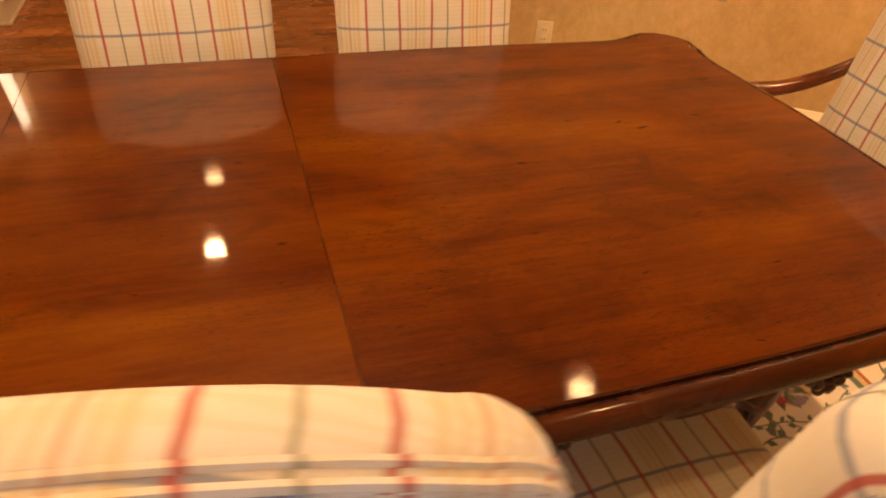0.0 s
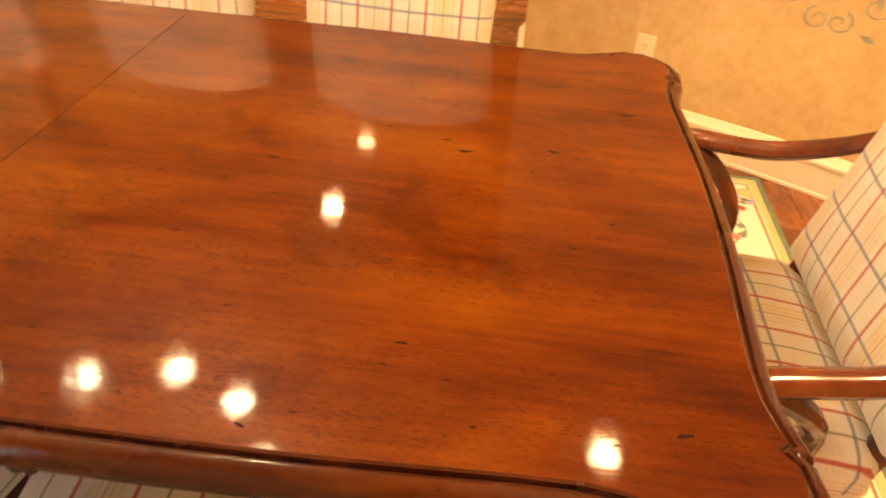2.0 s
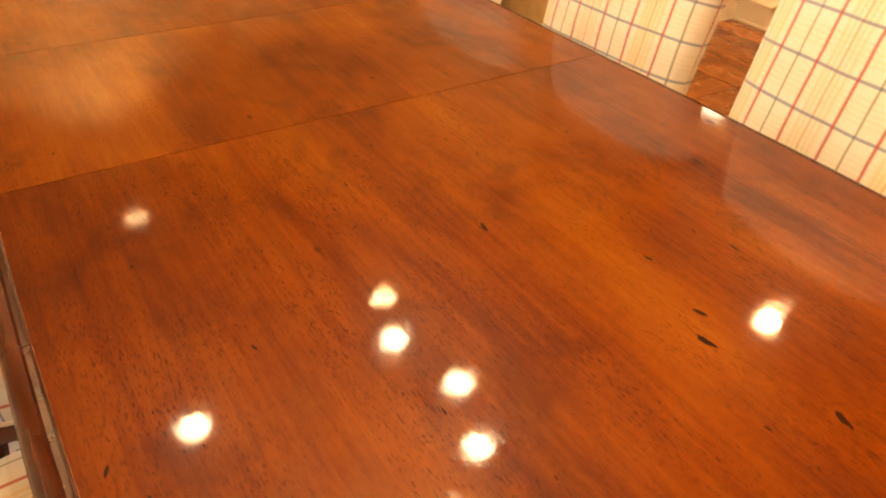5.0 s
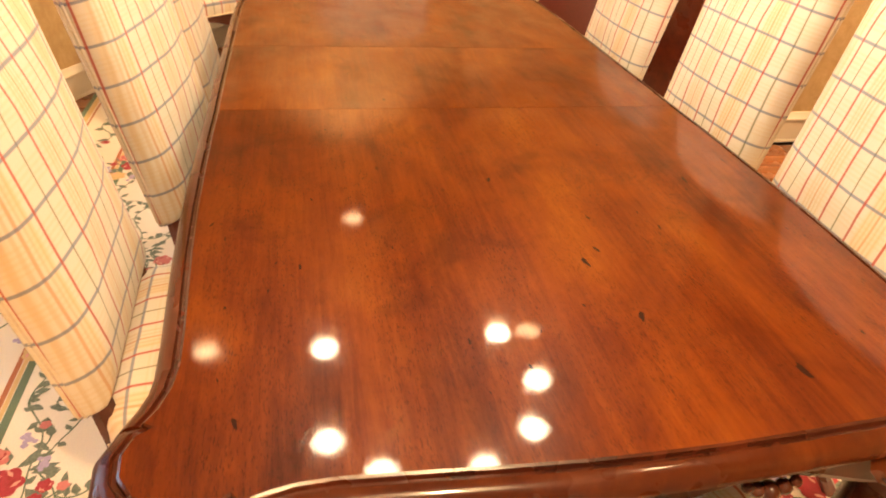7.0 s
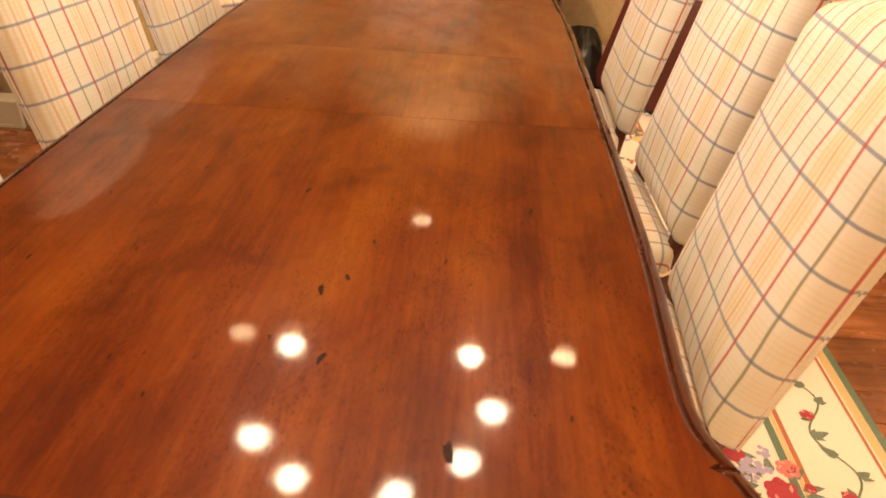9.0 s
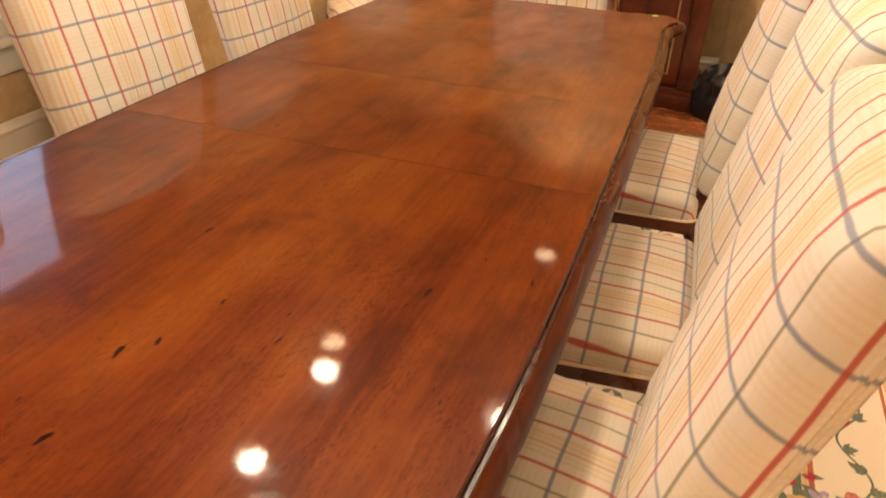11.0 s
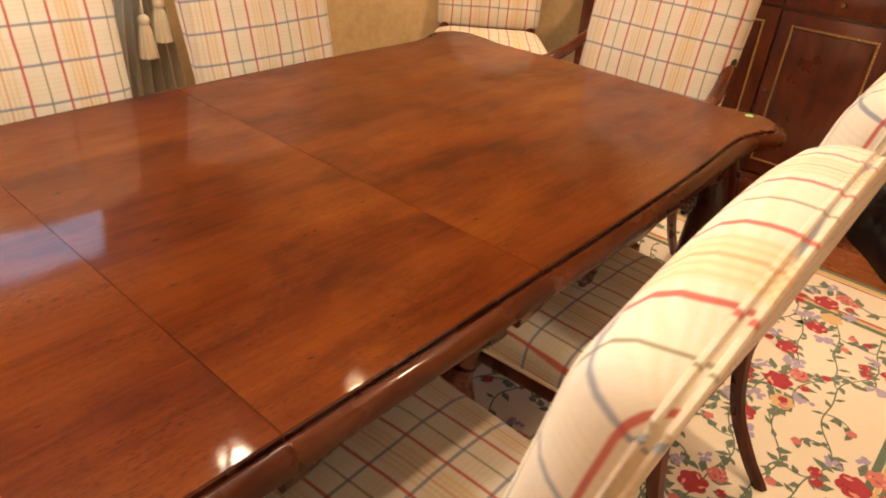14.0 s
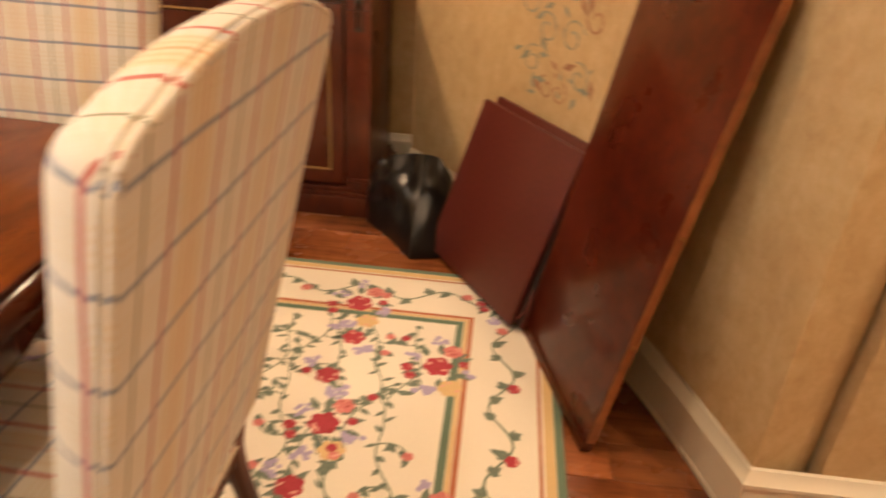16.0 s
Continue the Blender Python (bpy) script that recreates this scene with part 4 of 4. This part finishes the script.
pu = Vector((0.84, 0.545, 0)).normalized()
pad = leaning("table_pad", "folded oxblood leatherette table pads leaning against the wall", "table pad", (-2.112, 1.318, 0.010), (-pu.x, -pu.y), 19, 0.53, 0.61, 0.03, LEATHER)
part("panel", boxed((0.0, 0.0, -0.052), (0.565, 0.585, -0.028), 0.006), LEATHER, pad)
part("panel", boxed((-0.030, 0.006, -0.023), (0.535, 0.610, 0.0), 0.006), LEATHER, pad)
# black sheet paints the shade in the gap between the two panels
part("gap_shade", boxed((-0.020, 0.01, -0.0275), (0.50, 0.58, -0.0225)), DULL_BLACK, pad, "dark sheet standing for the shaded gap between the pads")
bm = bmesh.new()
tube(bm, smooth_path([(-0.005, 0.03, -0.04), (-0.026, 0.06, -0.040), (-0.028, 0.10, -0.036), (-0.012, 0.14, -0.03)], 4), 0.005, 6, 0.5)
part("strap", bm, LEATHER, pad, "short leatherette strap")


def crumpled_bag():
    """A plastic sack slumped over itself: a ridge at the back, folds running down to the floor in front."""
    rings = []
    rows, n = 34, 30
    for i in range(rows):
        s = i / (rows - 1)
        end = min(1.0, 5 * s, 5 * (1 - s)) ** 0.5
        ridge = Vector((-2.80 + 0.05 * s, 0.685 + 0.36 * s, (0.245 + 0.06 * math.sin(2.4 * s)) * (0.55 + 0.45 * end)))
        fx = float(np.interp(s, (0, 0.35, 0.7, 1), (-2.755, -2.63, -2.475, -2.52)))
        fy = float(np.interp(s, (0, 0.35, 0.7, 1), (0.695, 0.80, 0.905, 1.045)))
        ring = []
        for k in range(n):
            t = k / (n - 1)
            if t < 0.72:
                q = t / 0.72
                p = ridge.lerp(Vector((fx, fy, 0.004)), q)
                p.z = ridge.z * (1 - q) ** 0.72 + 0.004
                fold = 0.020 * math.sin(15 * s + 3.5 * q) * q + 0.030 * noise.noise(Vector((s * 6, q * 3.5, 1))) + 0.045 * (0.22 - abs(noise.noise(Vector((s * 7, q * 3, 4))))) + 0.016 * abs(noise.noise(Vector((s * 17, q * 9, 4))))
                p += Vector((0.75, -0.35, 0.5)) * fold * math.sin(math.pi * min(1, q + 0.12)) * end
                p.z = max(p.z, 0.004)
            else:
                q = (t - 0.72) / 0.28
                p = Vector((fx, fy, 0.002)).lerp(Vector((ridge.x - 0.05, ridge.y, 0.002)), q * 2) if q < 0.5 else Vector((ridge.x - 0.05, ridge.y, 0.002)).lerp(ridge, q * 2 - 1)
            ring.append(p)
        rings.append(ring)
    bm = bmesh.new()
    loft(bm, rings)
    bmesh.ops.remove_doubles(bm, verts=bm.verts, dist=0.0004)
    bmesh.ops.recalc_face_normals(bm, faces=bm.faces)
    tagged(link("black_bag", bm, BLACK_BAG), "crumpled shiny black plastic bag slumped on the floor", "bag")


crumpled_bag()


# ---- curtain with tassels ----
def curtain(x, side):
    c = empty("curtain", "ivory silk curtain gathered back with a corded tassel tie", "curtain")
    bm = bmesh.new()
    rings = []
    rows = 30
    for j in range(rows + 1):
        z = 2.38 - (2.38 - 0.01) * j / rows
        w = 0.10 + 0.12 * min(1, abs(z - 0.72) / 0.9) ** 0.7
        ring = []
        n = 60
        for k in range(n + 1):
            t = k / n
            y = 0.035 * math.sin(t * 2 * math.pi * 6.5) * (0.5 + 0.5 * min(1, abs(z - 0.72) / 0.4))
            ring.append(Vector((side * (0.05 - 0.0 + w * (t * 2 - 1) + (0.10 * (z - 0.72) if z > 0.72 else 0)), y, z)))
        rings.append(ring)
    loft(bm, rings, False, False)
    bmesh.ops.solidify(bm, geom=bm.faces[:], thickness=0.003)
    part("drape", bm, CURTAIN, c)
    # fringe of small drops down the leading edge
    for j in range(44):
        z = 2.2 - 0.047 * j
        if z < 0.06:
            break
        w = 0.10 + 0.12 * min(1, abs(z - 0.72) / 0.9) ** 0.7
        bm = bmesh.new()
        bmesh.ops.create_icosphere(bm, subdivisions=1, radius=0.013, matrix=Matrix.Translation((side * (0.06 + w + (0.10 * (z - 0.72) if z > 0.72 else 0)), 0.03, z)) @ Matrix.Diagonal((1, 1, 1.5, 1)))
        part("fringe_drop", bm, TASSEL, c)
    bm = bmesh.new()
    tube(bm, smooth_path([(-0.07, 0.02, 0.80), (-0.02, 0.07, 0.73), (0.05, 0.07, 0.70), (0.13, 0.04, 0.74), (0.12, -0.04, 0.78)], 5), 0.011, 8)
    part("tie_cord", bm, TASSEL, c, "twisted ivory cord")
    for dx, z in ((0.00, 0.66), (0.075, 0.60)):
        bm = bmesh.new()
        tube(bm, [(dx, 0.085, 0.70), (dx, 0.09, z)], 0.006, 6)
        bmesh.ops.create_icosphere(bm, subdivisions=2, radius=0.026, matrix=Matrix.Translation((dx, 0.09, z - 0.01)))
        t = part("tassel", bm, TASSEL, c, "ivory tassel")
        bm = bmesh.new()
        n = 22
        rings = [[Vector((dx + r * (1 + 0.12 * (k % 2)) * math.cos(2 * math.pi * k / n), 0.09 + r * (1 + 0.12 * (k % 2)) * math.sin(2 * math.pi * k / n), zz)) for k in range(n)] for r, zz in ((0.018, z - 0.03), (0.027, z - 0.06), (0.031, z - 0.10), (0.038, z - 0.17))]
        loft(bm, rings)
        part("skirt", bm, TASSEL, t)
    c.location = (x, -2.0, 0)


curtain(-1.17, 1)


# ---- small wall things ----
def outlet(x, side, z):
    """A socket plate on the curved wall."""
    y = arc_y(x)
    o = empty("wall_outlet", "ivory double socket outlet plate on the wall", "outlet")
    ang = math.degrees(math.atan2(-(x - CX), y - (ROOM_Y - ROOM_R)))
    o.matrix_basis = pose(x, side * y, z, 0, 0, ang if side > 0 else 180 - ang)
    part("plate", boxed((-0.036, -0.006, -0.058), (0.036, 0.004, 0.058), 0.003), IVORY, o)
    for dz in (-0.02, 0.02):
        sk = part("socket", boxed((-0.016, -0.0085, dz - 0.014), (0.016, -0.005, dz + 0.014), 0.002), IVORY, o)
        for dx in (-0.006, 0.006):
            part("slot", boxed((dx - 0.001, -0.0092, dz - 0.005), (dx + 0.001, -0.0084, dz + 0.005)), DULL_BLACK, sk)


outlet(1.26, 1, 0.36)
outlet(-2.02, 1, 0.38)


def mural(x, side, z, s=1.0, seed=1):
    """Faded scrolling leaves painted on the curved wall."""
    rng = random.Random(seed)

    def onto(u, v):
        xx = x + u
        return Vector((xx, side * (arc_y(xx) - 0.003), z + v))

    m = empty("wall_painting", "faded grey-green scroll and leaf painting on plaster", "wall painting")
    green, rose = bmesh.new(), bmesh.new()

    def stroke(bm, pts, w):
        for i in range(len(pts) - 1):
            a, b = Vector(pts[i]), Vector(pts[i + 1])
            t = (b - a).normalized()
            q = Vector((-t.y, t.x)) * w * (0.5 + 0.8 * rng.random())
            bm.faces.new([bm.verts.new(onto(*p)) for p in (a - q, b - q * 0.8, b + q * 0.8, a + q)])

    def curl(bm, cx, cy, r, a0, turns, w):
        n = 22
        stroke(bm, [(cx + r * (1 - 0.75 * k / n) * math.cos(a0 + turns * 6.28 * k / n), cy + r * (1 - 0.75 * k / n) * math.sin(a0 + turns * 6.28 * k / n)) for k in range(n + 1)], w)

    for sx in (-1, 1):
        for cx, cy, r, a0, tr in ((0.06, 0.05, 0.055, 0.4, 1.3), (0.11, -0.06, 0.05, 2.0, -1.2), (0.05, 0.19, 0.06, -0.6, 1.4), (0.15, 0.12, 0.045, 2.6, 1.1), (0.03, -0.13, 0.04, 1.2, -1.2), (0.09, 0.30, 0.05, 0.2, 1.2)):
            curl(green if rng.random() < 0.75 else rose, sx * cx * s, cy * s, r * s, a0 if sx > 0 else math.pi - a0, tr * sx, 0.0035 * s)
    for k in range(34):
        cx, cy = rng.uniform(-0.19, 0.19) * s, rng.uniform(-0.17, 0.36) * s
        a, l = rng.uniform(0, 6.28), rng.uniform(0.012, 0.032) * s
        d, q = Vector((math.cos(a), math.sin(a))) * l, Vector((-math.sin(a), math.cos(a))) * l * 0.4
        c = Vector((cx, cy))
        bm = green if rng.random() < 0.8 else rose
        bm.faces.new([bm.verts.new(onto(*p)) for p in (c - d, c + q - d * 0.2, c + d, c - q - d * 0.2)])
    tagged(part("scroll", green, MURAL, m, smooth=False), kind="stuff")
    tagged(part("blossom", rose, MURAL_RED, m, smooth=False), kind="stuff")


mural(-2.50, 1, 0.80, 1.0, 1)
mural(1.78, 1, 0.74, 1.0, 2)
mural(-1.98, -1, 0.88, 0.9, 3)
mural(-2.42, -1, 0.87, 0.85, 4)


# ---- rug ----
RX0, RX1, RY0, RY1 = -2.40, 1.75, -1.45, 1.43
RZ = 0.008
rug = empty("rug", "cream floral needlepoint rug with green and rust border", "rug")
part("field", boxed((RX0, RY0, 0.001), (RX1, RY1, RZ), 0.003), RUG_CREAM, rug, "cream ribbed ground")


def frame_band(inset, width, mat, lift):
    bm = bmesh.new()
    a, b = inset, inset + width
    z = RZ + lift
    o = [(RX0 + a, RY0 + a), (RX1 - a, RY0 + a), (RX1 - a, RY1 - a), (RX0 + a, RY1 - a)]
    i = [(RX0 + b, RY0 + b), (RX1 - b, RY0 + b), (RX1 - b, RY1 - b), (RX0 + b, RY1 - b)]
    for k in range(4):
        j = (k + 1) % 4
        bm.faces.new([bm.verts.new((*p, z)) for p in (o[k], o[j], i[j], i[k])])
    part("border_band", bm, mat, rug, smooth=False)


frame_band(0.001, 0.022, RUG_GREEN, 0.0008)
frame_band(0.024, 0.026, RUG_GOLD, 0.0008)
frame_band(0.056, 0.009, RUG_RUST, 0.0008)
frame_band(0.262, 0.014, RUG_RUST, 0.0008)
frame_band(0.278, 0.012, RUG_GOLD, 0.0007)
frame_band(0.292, 0.022, RUG_GREEN, 0.0008)


class Pattern:
    """Flat tufted figures of one colour."""

    def __init__(self, z):
        self.bm, self.z, self.n = bmesh.new(), RZ + z, 0

    def poly(self, pts):
        self.n += 1
        z = self.z + (self.n % 97) * 2.5e-6
        self.bm.faces.new([self.bm.verts.new((p[0], p[1], z)) for p in pts])

    def stem(self, pts, w):
        for a, b in zip(pts, pts[1:]):
            a, b = Vector(a[:2]), Vector(b[:2])
            if (b - a).length < 1e-5:
                continue
            t = (b - a).normalized()
            q = Vector((-t.y, t.x)) * w / 2
            e = t * w * 0.3
            self.poly([a - q - e, b - q + e, b + q + e, a + q - e])

    def leaf(self, c, a, l, w):
        d, q = Vector((math.cos(a), math.sin(a))), Vector((-math.sin(a), math.cos(a)))
        c = Vector(c[:2])
        self.poly([c, c + d * l * 0.35 - q * w * 0.5, c + d * l * 0.6 - q * w * 0.32, c + d * l, c + d * l * 0.72 + q * w * 0.36, c + d * l * 0.4 + q * w * 0.52])

    def bloom(self, c, r, rng, lobes=6):
        n = lobes * 4
        a0 = rng.uniform(0, 6.28)
        self.poly([(c[0] + r * (0.82 + 0.2 * abs(math.sin(lobes * k * math.pi / n))) * math.cos(a0 + 2 * math.pi * k / n) * rng.uniform(0.93, 1.05), c[1] + r * (0.82 + 0.2 * abs(math.sin(lobes * k * math.pi / n))) * math.sin(a0 + 2 * math.pi * k / n)) for k in range(n)])


def rug_pattern():
    rng = random.Random(11)
    vine, leaf, red, pink, lilac, gold, dark, petal = Pattern(0.0009), Pattern(0.0012), Pattern(0.0020), Pattern(0.0017), Pattern(0.0015), Pattern(0.0016), Pattern(0.0024), Pattern(0.0027)

    def rose(c, r, kind):
        p = {"red": red, "pink": pink, "gold": gold}[kind]
        p.bloom(c, r, rng, 6)
        for k in range(4):
            a = rng.uniform(0, 6.28)
            rr = r * rng.uniform(0.25, 0.75)
            if kind != "gold":
                dark.leaf((c[0] + rr * math.cos(a), c[1] + rr * math.sin(a)), a + 1.6, r * 0.55, r * 0.16)
        for k in range(3):
            a = rng.uniform(0, 6.28)
            petal.leaf((c[0] + 0.5 * r * math.cos(a), c[1] + 0.5 * r * math.sin(a)), a + 1.4, r * 0.6, r * 0.22)

    def spray(c, r):
        for k in range(9):
            a = rng.uniform(0, 6.28)
            lilac.bloom((c[0] + r * rng.uniform(0, 1) * math.cos(a), c[1] + r * rng.uniform(0, 1) * math.sin(a)), r * rng.uniform(0.22, 0.36), rng, 4)

    def bouquet(c, s, flip=1):
        for k in range(10):
            a = k * 0.63 + rng.uniform(-0.2, 0.2)
            leaf.leaf((c[0] + 0.06 * s * math.cos(a), c[1] + 0.06 * s * math.sin(a)), a + rng.uniform(-0.4, 0.4), 0.07 * s, 0.030 * s)
        rose(c, 0.050 * s, "red")
        rose((c[0] - 0.085 * s, c[1] + 0.045 * s * flip), 0.036 * s, "pink")
        rose((c[0] + 0.02 * s, c[1] - 0.10 * s * flip), 0.022 * s, "red")
        spray((c[0] + 0.13 * s, c[1] - 0.03 * s * flip), 0.038 * s)
        spray((c[0] - 0.14 * s, c[1] - 0.01 * s * flip), 0.030 * s)
        rose((c[0] + 0.06 * s, c[1] - 0.085 * s * flip), 0.020 * s, "red")
        rose((c[0] + 0.105 * s, c[1] + 0.05 * s * flip), 0.042 * s, "gold")
        spray((c[0] + 0.04 * s, c[1] + 0.10 * s * flip), 0.035 * s)
        spray((c[0] - 0.05 * s, c[1] - 0.08 * s * flip), 0.032 * s)
        rose((c[0] - 0.02 * s, c[1] + 0.085 * s * flip), 0.018 * s, "red")

    def tendril(p, a, l, bend):
        pts = []
        for k in range(9):
            pts.append(p)
            a += bend
            p = (p[0] + l / 9 * math.cos(a), p[1] + l / 9 * math.sin(a))
        vine.stem(pts, 0.0045)
        for k in (2, 4, 6, 8):
            leaf.leaf(pts[k], a + rng.uniform(-1.2, 1.2), rng.uniform(0.025, 0.045), rng.uniform(0.016, 0.026))
        return pts[-1], a

    # field: rows of bouquets joined by winding vines
    fx0, fx1, fy0, fy1 = RX0 + 0.34, RX1 - 0.34, RY0 + 0.34, RY1 - 0.34
    rows = [(1.08, 0.28), (0.80, 0), (0.36, 0.28), (-0.05, 0), (-0.45, 0.28), (-0.83, 0), (-1.10, 0.28)]
    for y, o in rows:
        x = -1.59 + o
        while x > fx0 + 0.45:
            x -= 0.56
        while x < fx1 - 0.06:
            bouquet((x, y + rng.uniform(-0.02, 0.02)), rng.uniform(0.78, 0.95), 1 if y > 0 else -1)
            x += 0.56
    for y in np.arange(fy0 + 0.04, fy1 - 0.02, 0.098):
        ph = rng.uniform(0, 6.28)
        pts = [(x, float(y) + 0.034 * math.sin(11.0 * x + ph) + 0.012 * math.sin(27.0 * x + 2 * ph)) for x in np.arange(fx0, fx1, 0.02)]
        vine.stem(pts, 0.0042)
        for k, p in enumerate(pts):
            if k % 2 == 0:
                leaf.leaf(p, rng.choice((1, -1)) * rng.uniform(0.5, 1.5) + (0 if rng.random() < 0.5 else math.pi), rng.uniform(0.024, 0.042), rng.uniform(0.012, 0.020))
            if k % 7 == 5:
                e, a = tendril(p, rng.choice((0.9, -0.9, 2.2, -2.2)), 0.11, rng.choice((0.22, -0.22)))
                if fy0 + 0.03 < e[1] < fy1 - 0.03 and rng.random() < 0.4:
                    (red if rng.random() < 0.5 else pink).bloom(e, 0.015, rng, 5)
    for k in range(14):
        c = (rng.uniform(fx0 + 0.06, fx1 - 0.06), rng.choice((fy1 - 0.08, fy1 - 0.30, fy0 + 0.08, fy0 + 0.3)) + rng.uniform(-0.03, 0.03))
        rose(c, 0.036, rng.choice(("pink", "red", "red")))
        spray((c[0] + 0.055, c[1] + 0.045), 0.036)
        spray((c[0] - 0.05, c[1] - 0.06), 0.030)
        for j in range(4):
            leaf.leaf(c, rng.uniform(0, 6.28), 0.065, 0.026)

    # border: one winding stem with leaves, corner roses
    def border(p0, p1):
        p0, p1 = Vector(p0), Vector(p1)
        d = (p1 - p0).normalized()
        q = Vector((-d.y, d.x))
        n = int((p1 - p0).length / 0.016)
        pts = [p0 + d * 0.016 * k + q * 0.034 * math.sin(k * 0.016 * 2 * math.pi / 0.27) for k in range(n)]
        vine.stem(pts, 0.006)
        a0 = math.atan2(d.y, d.x)
        for k, p in enumerate(pts):
            if k % 4 == 0:
                s = 1 if (k // 4) % 2 else -1
                base = a0 + s * rng.uniform(0.6, 1.3)
                leaf.leaf(p, base, rng.uniform(0.035, 0.055), 0.026)
                leaf.leaf(p, base + 0.7, rng.uniform(0.022, 0.036), 0.016)
                leaf.leaf(p, base - 0.7, rng.uniform(0.022, 0.036), 0.016)
            if k % 17 == 8:
                rose(p + q * 0.02 * rng.choice((1, -1)), 0.020, rng.choice(("pink", "red")))
    b = 0.163
    c = [(RX0 + b, RY0 + b), (RX1 - b, RY0 + b), (RX1 - b, RY1 - b), (RX0 + b, RY1 - b)]
    for k in range(4):
        border(c[k], c[(k + 1) % 4])
    for p in c:
        bouquet(p, 0.8)
    for pat, mat, nm in ((vine, RUG_GREEN, "vine_pattern"), (leaf, RUG_LEAF, "leaf_pattern"), (red, RUG_RED, "red_flower_pattern"), (pink, RUG_PINK, "pink_flower_pattern"), (lilac, RUG_LILAC, "lilac_flower_pattern"), (gold, RUG_GOLD, "yellow_flower_pattern"), (dark, plain("rug_shadow_red", (0.32, 0.04, 0.045), 0.95), "shaded_petal_pattern"), (petal, plain("rug_light_pink", (0.70, 0.38, 0.32), 0.95), "light_petal_pattern")):
        for f in pat.bm.faces:
            if f.normal.z < 0:
                f.normal_flip()
        tagged(part(nm, pat.bm, mat, rug, smooth=False), kind="stuff")


rug_pattern()


# ---- floor planks ----
def plank_mesh(w, l, along_y=True):
    bm = bmesh.new()
    h, b = 0.02, 0.0015
    x, y = (w / 2, l / 2) if along_y else (l / 2, w / 2)
    loft(bm, [[Vector((sx * (x - i), sy * (y - i), z)) for sx, sy in ((-1, -1), (1, -1), (1, 1), (-1, 1))] for i, z in ((0, -h), (0, -b), (b, 0))])
    bmesh.ops.recalc_face_normals(bm, faces=bm.faces)
    me = bpy.data.meshes.new("plank")
    bm.to_mesh(me)
    bm.free()
    me.materials.append(FLOOR_WOOD if along_y else HALL_WOOD)
    return me


floor = empty("floor", "reddish-brown polished hardwood plank floor", "floor", kind="structure")
rng = random.Random(5)
W = 0.125
lens_ = [0.9, 1.2, 1.5]
shared = {l: plank_mesh(W - 0.001, l - 0.001) for l in lens_}
x = -3.40
while x < 2.75:
    reach = (2.30 if OPEN_W - 0.05 < x < OPEN_E + 0.1 else max(arc_y(x) + 0.15, 0.95) if x > END_W else 0.95)
    top_y = 2.36 if OPEN_W - 0.05 < x < OPEN_E + 0.1 else reach
    y = -reach - rng.uniform(0, 0.5)
    while y < top_y:
        l = rng.choice(lens_)
        if y + l > top_y + 0.3:
            l = lens_[0]
        p = new("plank", shared[l])
        p.location = (x + W / 2, min(y, top_y + 0.06 - l) + l / 2 if y + l > top_y + 0.06 else y + l / 2, -0.0006 * rng.random())
        if y + l > top_y + 0.06:
            p.location.z = -0.002
        p.parent = floor
        y += l
    x += W
hall_shared = {l: plank_mesh(W - 0.001, l - 0.001, False) for l in lens_}
hall = empty("floor_hall", "reddish-brown polished hardwood plank floor of the hall", "floor", kind="structure")
y = 2.425
while y < 5.2:
    x = OPEN_W - 0.2 - rng.uniform(0, 0.6)
    while x < 4.0:
        l = rng.choice(lens_)
        p = new("plank", hall_shared[l])
        p.location = (x + l / 2, y + W / 2, -0.0006 * rng.random())
        p.parent = hall
        x += l
    y += W
